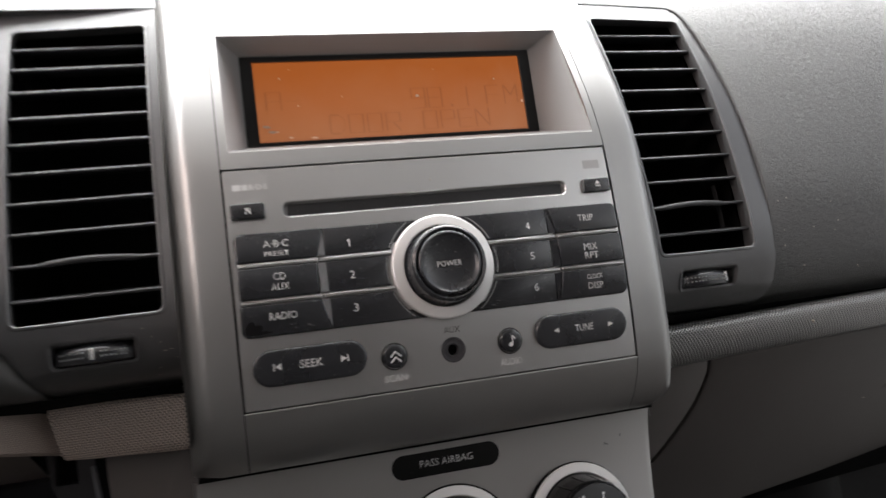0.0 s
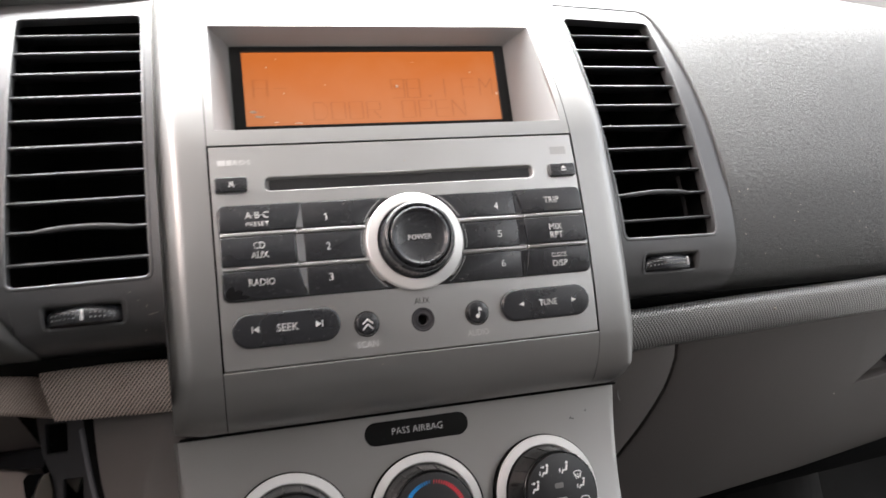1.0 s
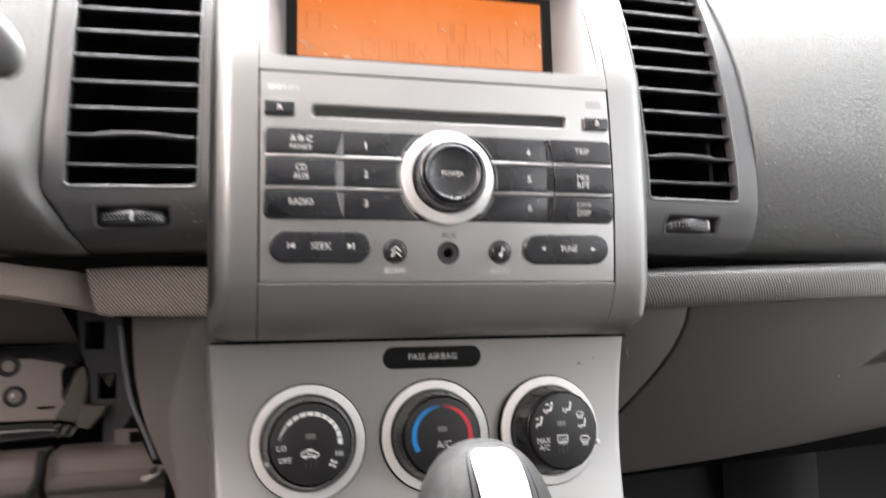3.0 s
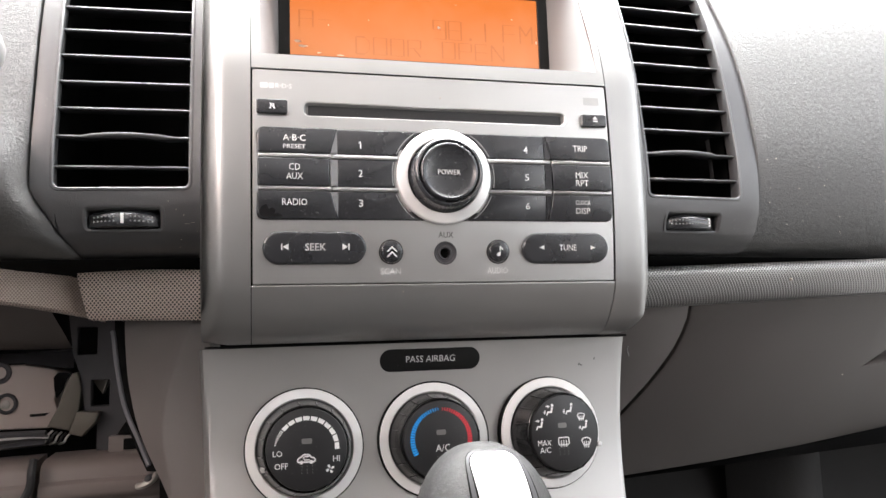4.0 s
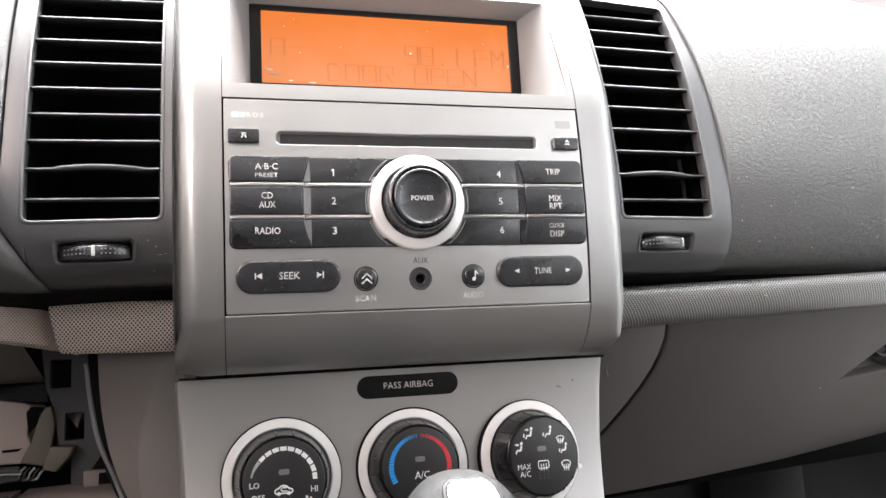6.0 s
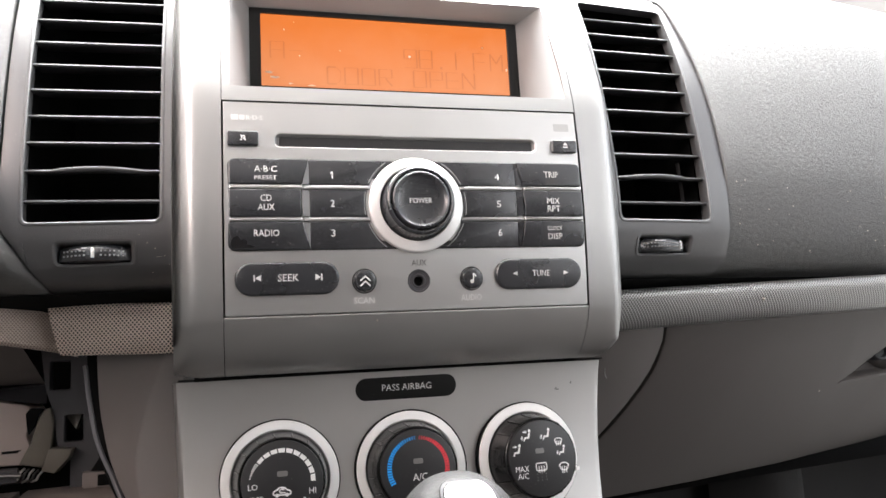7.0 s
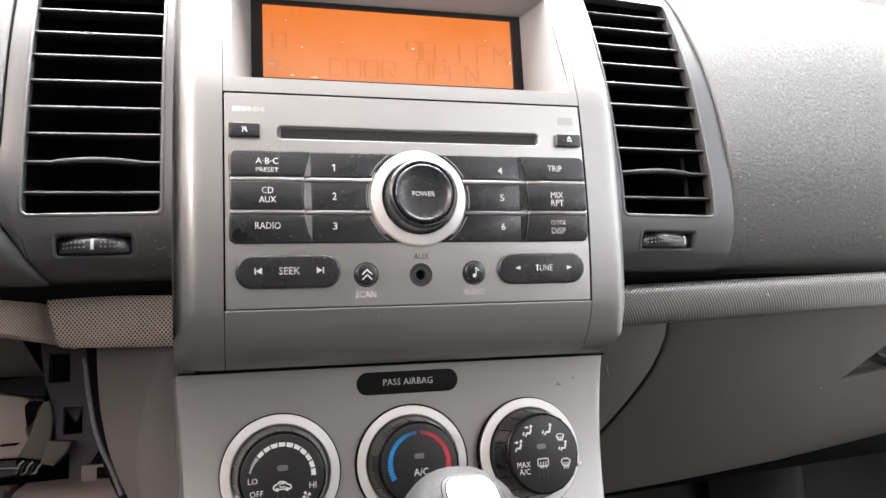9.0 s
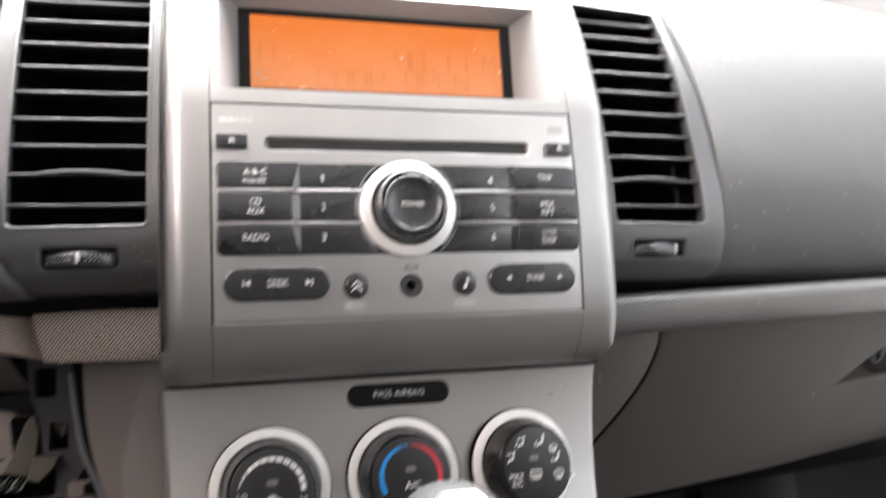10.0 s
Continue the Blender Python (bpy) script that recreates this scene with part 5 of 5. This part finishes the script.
def build_lower_left():
    p = thing("console_side_panel", (-140, 60, -140), "grey-brown plastic side panel of the centre console", "dash panel")
    # a front band beside the heater panel, a soft crest, then a flank that turns away
    loops = []
    for z in steps(-150, -22, 22):
        out, crest = SIDE_EDGE(z), SIDE_CREST(z)
        out = max(out, crest + 1.5)
        row = []
        for x in [117.0] + steps(118.0, crest - 2.5, 3) + [crest - 1, crest, crest + 1] + steps(min(crest + 2.5, out - 0.4), out, 5):
            q = max(0.0, x - crest)
            y = 52 + 0.16 * (x - 118) + (0.9 * q if q > 2 else 0.3 * q * q) * min(1.0, 22 / max(out - crest, 1.0))
            row.append((-x, y, z))
        row += [(row[-1][0] + 0.3, row[-1][1] + 2, z), (row[-1][0] + 1.0, row[-1][1] + 12, z)]
        loops.append(row)
    part("panel", loft(bmesh.new(), loops, closed=False), LOWER, p)
    part("edge_strip", loft(bmesh.new(), [[(r[-3][0] + 2.0, r[-3][1] + 11, r[-3][2]), (r[-3][0] - 7.5, r[-3][1] + 15.0, r[-3][2])] for r in loops if r[0][2] > -112], closed=False), DARK, p, "black edging strip", 0)
    tube = [(-170.6, 85, -33), (-169.8, 84, -36.3), (-168.4, 83, -47.3), (-166.7, 83, -58.3), (-164.2, 82, -70.7), (-160.4, 81, -81.7), (-155.9, 80, -91.2), (-151.9, 78, -100.6), (-149.5, 76, -106)]
    lone("wiring_conduit", hose(bmesh.new(), tube, 1.35), CONDUIT, "slate grey plastic edge conduit under the dash", "cable")
    # open underside of the driver's dash
    outline = [(-206, -18), (-202.6, -44.9), (-198.4, -57.3), (-195, -80), (-188, -84), (-188, -112), (-158, -112), (-158, -18)]
    bm = plate(bmesh.new(), outline[::-1], [rounded(-200.8, -45.2, -189.4, -28.2, 0.6, 2), rounded(-192.2, -77, -181.8, -61.2, 0.6, 2)], 153, 146, 0.6)
    lone("dash_bracket", bm, BRACKET, "slate grey plastic dash bracket with square openings", "bracket")
    bm = loft(bmesh.new(), [[(x, y, z) for x, z in ((-194, -60.5), (-184, -61.5), (-187.1, -70.4))] for y in (162, 154)], True, True)
    lone("wiring_clip", bm, CONNECTOR, "small beige wedge clip behind the bracket", "clip")
    # plain black sheet; the darkness under the dash is in its colour
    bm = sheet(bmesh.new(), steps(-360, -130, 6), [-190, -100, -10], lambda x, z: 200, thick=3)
    lone("bulkhead", bm, DARK, "bulkhead behind the dash, its shade put into black colour", "bulkhead", "structure")
    box = thing("control_module", (-240, 160, -90), "off-white plastic control module bolted under the dash", "control module")
    loop = [(-300, -89.3), (-217.8, -90), (-212.6, -80), (-215.3, -72.7), (-214.2, -66), (-211.2, -60.5), (-213, -55.6), (-216.6, -53.6), (-234.2, -50.2), (-300, -52)]
    part("case", slab(bmesh.new(), loop, 188, 156, 1.2), BOX_WHITE, box)
    bm = loft(bmesh.new(), [[(-300, 157, -50.4), (-234, 158, -49.4), (-215, 158, -52.8), (-205, 157, -53.6)], [(-300, 164, -45.6), (-240, 165, -44.2), (-215, 165, -42.8), (-206.5, 165, -42)], [(-300, 186, -44), (-240, 186, -43), (-215, 186, -41), (-206.5, 186, -41)]], closed=False)
    part("cover", bm, BRACKET, box, "slate grey cover over the module")
    part("boss", lathe(bmesh.new(), [(6.6, 157), (6.4, 154.6), (5.6, 154), (4.4, 154.6), (4.0, 159), (0, 159)], -242.5, -74, 24), BRACKET, box, "dark round boss")
    part("bolt", lathe(bmesh.new(), [(3.0, 158), (3.0, 155.6), (2.3, 155), (0, 154.8)], -243, -74.4, 6), METAL, box, "hexagonal bolt head")
    part("rim", lathe(bmesh.new(), [(7.0, 156.4), (6.6, 154.6), (5.0, 154.4), (3.4, 156.4)], -247, -55, 24), BRACKET, box, "dark recessed eyelet")
    # slit and notch are raised black pieces, coloured as the shade of openings
    part("slit", slab(bmesh.new(), [(-229, -82.6), (-220.5, -82.4), (-218.0, -80.6), (-229, -81.0)], 158, 155.4, 0.1), DARK, box)
    part("notch", slab(bmesh.new(), [(-214.5, -72), (-211, -67), (-209, -60.5), (-206, -56.5), (-213.8, -56.0), (-216.2, -59), (-215.6, -66)], 158, 155.2, 0.2), DARK, box, "black piece painting the shaded notch beside the plug")
    part("lower_bar", loft(bmesh.new(), [[(x, y, z) for y, z in ((140, -89.6), (138, -91), (138, -97.6 - 0.06 * (-216 - x)), (142, -99 - 0.06 * (-216 - x)), (156, -98))] for x in (-300, -241, -219, -216)], True, True), BRACKET, box, "dark bar under the module")
    con = thing("wiring_connector", (-200, 146, -98), "aged beige wiring connector hanging on its loom", "connector")
    wedge = [(-199.6, -56), (-197.4, -66), (-199, -80.8), (-203.4, -91.2), (-216.4, -88.4), (-210.4, -76.5), (-206, -62.2), (-203, -56.6)]
    part("wedge", slab(bmesh.new(), wedge[::-1], 154, 143, 1.0), CONNECTOR, con)
    plug = [(-198.8, -79.6), (-185.8, -80.4), (-187.6, -86), (-195.5, -94.6), (-203, -92.6)]
    part("plug", slab(bmesh.new(), plug[::-1], 150, 137, 1.0), CONNECTOR, con)
    for i in range(5):
        x = -214 + 2.5 * i
        part("wire", hose(bmesh.new(), [(x + 1.4, 141, -90.6 - 0.5 * i), (x, 137.4, -92.4 - 0.6 * i), (x - 1.5, 138.4, -96.2 - 0.3 * i), (x - 6, 146, -99)], 0.7, 6), (PALE, RUBBER, PALE, RUBBER, PALE)[i], con)
    for i in range(3):
        part("wire", hose(bmesh.new(), [(-214, 137, -93 - i), (-224, 135.5, -92.5 - 0.8 * i), (-236, 135.5, -91.4 - 2.2 * i), (-262, 142, -92 - 3 * i)], 0.8, 6), (BRACKET, PALE, RUBBER)[i], con)
    beam = thing("steering_bracket", (-230, 130, -115), "pale metal column bracket crossing under the dash", "bracket")
    prof = ((152, -104), (128, -105.2), (120, -107), (117, -110.5), (116, -116.5), (113.4, -118.6), (112.6, -124), (114, -126.5), (118, -129), (124, -150), (152, -150))
    part("beam", loft(bmesh.new(), [[(x, y, z + k * (x + 190)) for y, z in prof] for x, k in ((-330, 0.030), (-217.6, 0.030))], True, True), COLUMN, beam)
    part("beam", loft(bmesh.new(), [[(x, y, z + k * (x + 190)) for y, z in prof] for x, k in ((-213, 0.026), (-190, 0.026), (-150, 0.0), (-148, 0.0))], True, True), COLUMN, beam)
    part("clip", brick_of(bmesh.new(), -180.5, 138, -110, -161, 148, -95.4, 0.8), COLUMN, beam)
    # solid black block whose colour gives the shade of a hole
    part("clip_hole", brick_of(bmesh.new(), -171.8, 137.2, -103.8, -164.6, 139, -97.2, 0.3), DARK, beam)
    part("clip_top", loft(bmesh.new(), [[(-176, 139, -95), (-162.5, 139, -95.6)], [(-172, 144, -88), (-164, 144, -88.6)], [(-172, 150, -87), (-164, 150, -87)]], closed=False), DARK, beam, "black clip above the bracket", 0)
    part("hook", hose(bmesh.new(), [(-159.5, 110, -121.9), (-157, 107.4, -121.4), (-153, 107, -119.8), (-150.5, 108, -117.8), (-149.4, 111, -116)], 1.9), METAL, beam)
    part("pin", lathe(bmesh.new(), [(2.2, 112), (2.2, 106), (1.4, 105.4), (0, 105.2)], -153.4, -117.6, 12), BRACKET, beam)
    part("cable", hose(bmesh.new(), [(-215.5, 113, -104), (-215.6, 109, -110), (-215.6, 108.5, -115.4), (-217.2, 109, -120.6), (-220.2, 109, -126.5), (-224, 110, -136)], 2.3), RUBBER, beam)
    part("post", slab(bmesh.new(), [(-146.4, -150), (-137.8, -150), (-139.2, -114.8), (-140.6, -115), (-141.4, -118), (-145, -117.6), (-146.6, -116)], 116, 100, 0.6), DARK, beam, "dark upright post")
    bm = loft(bmesh.new(), [[(-340, 92, -12), (-340, 128, -36), (-340, 150, -42), (-340, 168, -42)], [(-250, 94, -14), (-250, 130, -34), (-250, 152, -40), (-250, 168, -41)], [(-206, 100, -20), (-206, 136, -33), (-206, 154, -40), (-206, 168, -41)]], closed=False)
    lone("column_shroud", bm, LOWER, "dark grey steering column shroud under the dash", "shroud")


# ---- gear selector ----
def build_shifter():
    s = thing("gear_selector", (-10, -80, -220), "grey leather automatic gear knob with a silver insert", "gear lever")
    cx, cy, cz = -4.4, -72.0, -126.0

    def skin(u, v, grow=0.0):
        """u: turn round the upright, 0 towards the seats; v: 0 at the top to 1 at the neck."""
        a = math.pi * (0.03 + 0.62 * v) if v < 0.6 else math.pi * (0.03 + 0.62 * 0.6)
        r = math.sin(min(a, math.pi / 2)) ** 0.88
        z = cz + (40 + grow) * (math.cos(a) if a < math.pi / 2 else 0)
        wide, deep = (29.3 + grow) * r, (25 + grow) * r
        if v >= 0.55:
            k = (v - 0.55) / 0.45
            z = cz - 46 * k + 13.5 * (1 - k)
            wide, deep = (29.3 + grow) * (1 - 0.4 * k * k), (25 + grow) * (1 - 0.3 * k * k)
        sx, sy = math.sin(u), -math.cos(u)
        p = 2.6
        q = (abs(sx) ** p + abs(sy) ** p) ** (-1 / p)
        return (cx + wide * q * sx, cy + deep * q * sy - 0.12 * (cz - z), z)
    loops = [[skin(2 * math.pi * i / 48, v) for i in range(48)] for v in steps(0.0, 1.0, 28)]
    part("grip", loft(bmesh.new(), loops, True, True), KNOB_LEATHER, s)
    return s, skin


def finish_shifter(s, skin):
    # silver insert down the front, with a dark joint round it
    def patch(u0, u1, v0, v1, grow):
        rows = []
        for v in steps(v0, v1, 24):
            k = 1 - min(1, (v - v0) / 0.1)
            k2 = max(0.0, 1 - (v - v0) / 0.35) ** 2
            a, b = u0 + 0.2 * k**2.6 - 0.16 * k2 + 0.45 * (v - v0), u1 - 0.2 * k**2.6 - 0.28 * (v - v0) + 0.1 * k2
            rows.append([skin(a + (b - a) * i / 14, v, grow) for i in range(15)])
        return rows
    bm = bmesh.new()
    loops = [[(-29.5 - 5.5 * math.sin(a) * math.cos(c), -84 - 9 * math.sin(a) * math.sin(c), -118 + 12 * math.cos(a)) for c in (2 * math.pi * i / 20 for i in range(20))] for a in (math.pi * (0.04 + 0.92 * j / 12) for j in range(13))]
    part("release_button", loft(bm, loops, True, True), PALE, s, "silver shift release button")
    part("rim_joint", loft(bmesh.new(), patch(-0.585, 0.745, 0.118, 0.98, 0.25), closed=False), DARK, s)
    part("insert_rim", loft(bmesh.new(), patch(-0.55, 0.71, 0.127, 0.978, 0.45), closed=False), BRACKET, s, "grey raised rim round the insert")
    part("insert_joint", loft(bmesh.new(), patch(-0.465, 0.615, 0.150, 0.975, 0.55), closed=False), DARK, s)
    part("insert", loft(bmesh.new(), patch(-0.425, 0.575, 0.161, 0.97, 0.75), closed=False), CHROME, s, "satin silver insert")
    bm = loft(bmesh.new(), [[(-5.5 + r * math.cos(2 * math.pi * i / 20), -66 + r * math.sin(2 * math.pi * i / 20), z) for i in range(20)] for r, z in ((11, -165), (8, -185), (8, -290))], True, True)
    part("shaft", bm, METAL, s, "steel shaft")


def build_console():
    c = thing("centre_console", (0, -60, -300), "grey plastic centre console with the gear selector gate", "console", kind="structure")
    bm = bmesh.new()
    brick_of(bm, -112, -330, -420, 112, 60, -282, 8)
    part("tunnel", bm, CARPET, c)
    bm = loft(bmesh.new(), [[(-116, 52, -150), (116, 52, -150)], [(-114, 60, -200), (114, 60, -200)], [(-112, 40, -284), (112, 40, -284)]], closed=False)
    part("pocket", bm, DARK, c)


STALK = (-161.6, -150.0, 40.5)


def build_stalk():
    k = thing("wiper_stalk", STALK, "grey plastic end of the wiper stalk on the steering column", "stalk")
    loops = []
    for x, r in ((0.0, 2.2), (0.6, 5.2), (2.0, 7.8), (4.5, 9.6), (9, 10.6), (16, 10.8), (30, 10.0), (60, 8.6), (130, 8.0)):
        loops.append([(STALK[0] - x - 0.3 * r * max(0.0, math.sin(a)), STALK[1] + 0.85 * r * math.cos(a) + 0.25 * x, STALK[2] + r * math.sin(a) + 0.3 * x) for a in (2 * math.pi * i / 28 for i in range(28))])
    part("lever", loft(bmesh.new(), loops, True, True), STALK_GREY, k)
    bm = loft(bmesh.new(), [[(-292 + 36 * math.cos(a), y, 72 + 36 * math.sin(a)) for a in (2 * math.pi * i / 28 for i in range(28))] for y in (-190, 60)], True, True)
    lone("steering_column", bm, VENT, "charcoal shroud of the steering column", "steering column")


# ---- the car round it, in metres ----
def wall(name, pts, depth, mat, label, category):
    bm = bmesh.new()
    a = [bm.verts.new(p) for p in pts]
    b = [bm.verts.new(Vector(p) + Vector(depth)) for p in pts]
    bm.faces.new(a)
    bm.faces.new(b[::-1])
    bridge(bm, a, b)
    bmesh.ops.recalc_face_normals(bm, faces=bm.faces)
    mesh = bpy.data.meshes.new(name)
    bm.to_mesh(mesh)
    bm.free()
    mesh.materials.append(mat)
    return tagged(new(name, mesh), label, category, "", "structure")


def build_cabin():
    wall("floor", [(-0.75, -1.9, 0.15), (0.75, -1.9, 0.15), (0.75, 0.6, 0.15), (-0.75, 0.6, 0.15)], (0, 0, -0.03), UPHOLSTERY, "taupe carpeted car floor", "floor")
    wall("ceiling", [(-0.64, -1.9, 1.42), (0.64, -1.9, 1.42), (0.64, 0.12, 1.4), (-0.64, 0.12, 1.4)], (0, 0, 0.03), CLOTH, "pale cloth headliner", "ceiling")
    wall("wall_rear", [(-0.75, -1.9, 0.15), (0.75, -1.9, 0.15), (0.75, -1.9, 1.44), (-0.75, -1.9, 1.44)], (0, -0.03, 0), CARPET, "dark rear of the cabin with tinted glass", "wall")
    for k, x in (("driver", -0.36), ("passenger", 0.36)):
        wall("seat_back", [(x - 0.27, -0.78, 0.35), (x + 0.27, -0.78, 0.35), (x + 0.25, -0.92, 1.02), (x + 0.14, -0.94, 1.22), (x - 0.14, -0.94, 1.22), (x - 0.25, -0.92, 1.02)], (0, -0.14, 0), UPHOLSTERY, "grey-taupe cloth front seat back with headrest", "seat")
    wall("rear_bench", [(-0.66, -1.55, 0.35), (0.66, -1.55, 0.35), (0.66, -1.7, 1.1), (-0.66, -1.7, 1.1)], (0, -0.14, 0), UPHOLSTERY, "grey-taupe cloth rear bench back", "seat")
    for s in (-1, 1):
        # roof posts beside the windscreen, behind the front doors and at the rear
        for y0, y1, w in ((0.78, -0.22, 0.03), (-0.82, -0.86, 0.1), (-1.75, -1.6, 0.22)):
            out = 0.92 if y0 > 0 else 0.76
            wall("roof_post", [(s * out, y0 - w, 0.76), (s * out, y0 + w, 0.76), (s * 0.62, y1 + w, 1.44), (s * 0.62, y1 - w, 1.44)], (s * 0.04, 0, 0), CLOTH, "pale grey roof post trim", "wall")
    wall("wall_front", [(-0.75, 0.75, 0.15), (0.75, 0.75, 0.15), (0.75, 0.75, 0.76), (-0.75, 0.75, 0.76)], (0, 0.03, 0), SHELL, "bulkhead under the windscreen", "wall")
    # unseen; front part stands above sill height to screen the driver-side lamp
    wall("wall_west", [(-0.76, -1.9, 0.15), (-0.76, 0.75, 0.15), (-0.76, 0.75, 1.0), (-0.76, -0.75, 1.0), (-0.76, -0.95, 0.76), (-0.76, -1.9, 0.76)], (-0.05, 0, 0), SHELL, "charcoal door trim, raised at the front to block side light", "wall")
    # the passenger door stands open
    wall("wall_east", [(0.76, -1.9, 0.15), (0.76, -0.78, 0.15), (0.76, -0.78, 0.76), (0.76, -1.9, 0.76)], (0.05, 0, 0), SHELL, "charcoal rear door trim below the side window", "wall")
    wall("wall_kick_panel", [(0.76, 0.3, 0.15), (0.76, 0.75, 0.15), (0.76, 0.75, 1.0), (0.76, 0.42, 1.0), (0.76, 0.3, 0.8)], (0.05, 0, 0), SHELL, "charcoal kick panel beside the open passenger door", "wall")
    wall("ground", [(-60, -60, -0.18), (60, -60, -0.18), (60, 60, -0.18), (-60, 60, -0.18)], (0, 0, -0.05), CONCRETE, "pale grey ground outside the car", "ground")


build_surround()
build_display()
build_radio()
build_heater()
build_vent(-1)
build_vent(1)
build_dash()
build_trim()
build_dust()
build_glove_box()
build_lower_right()
build_lower_left()
finish_shifter(*build_shifter())
build_console()
build_stalk()
build_cabin()
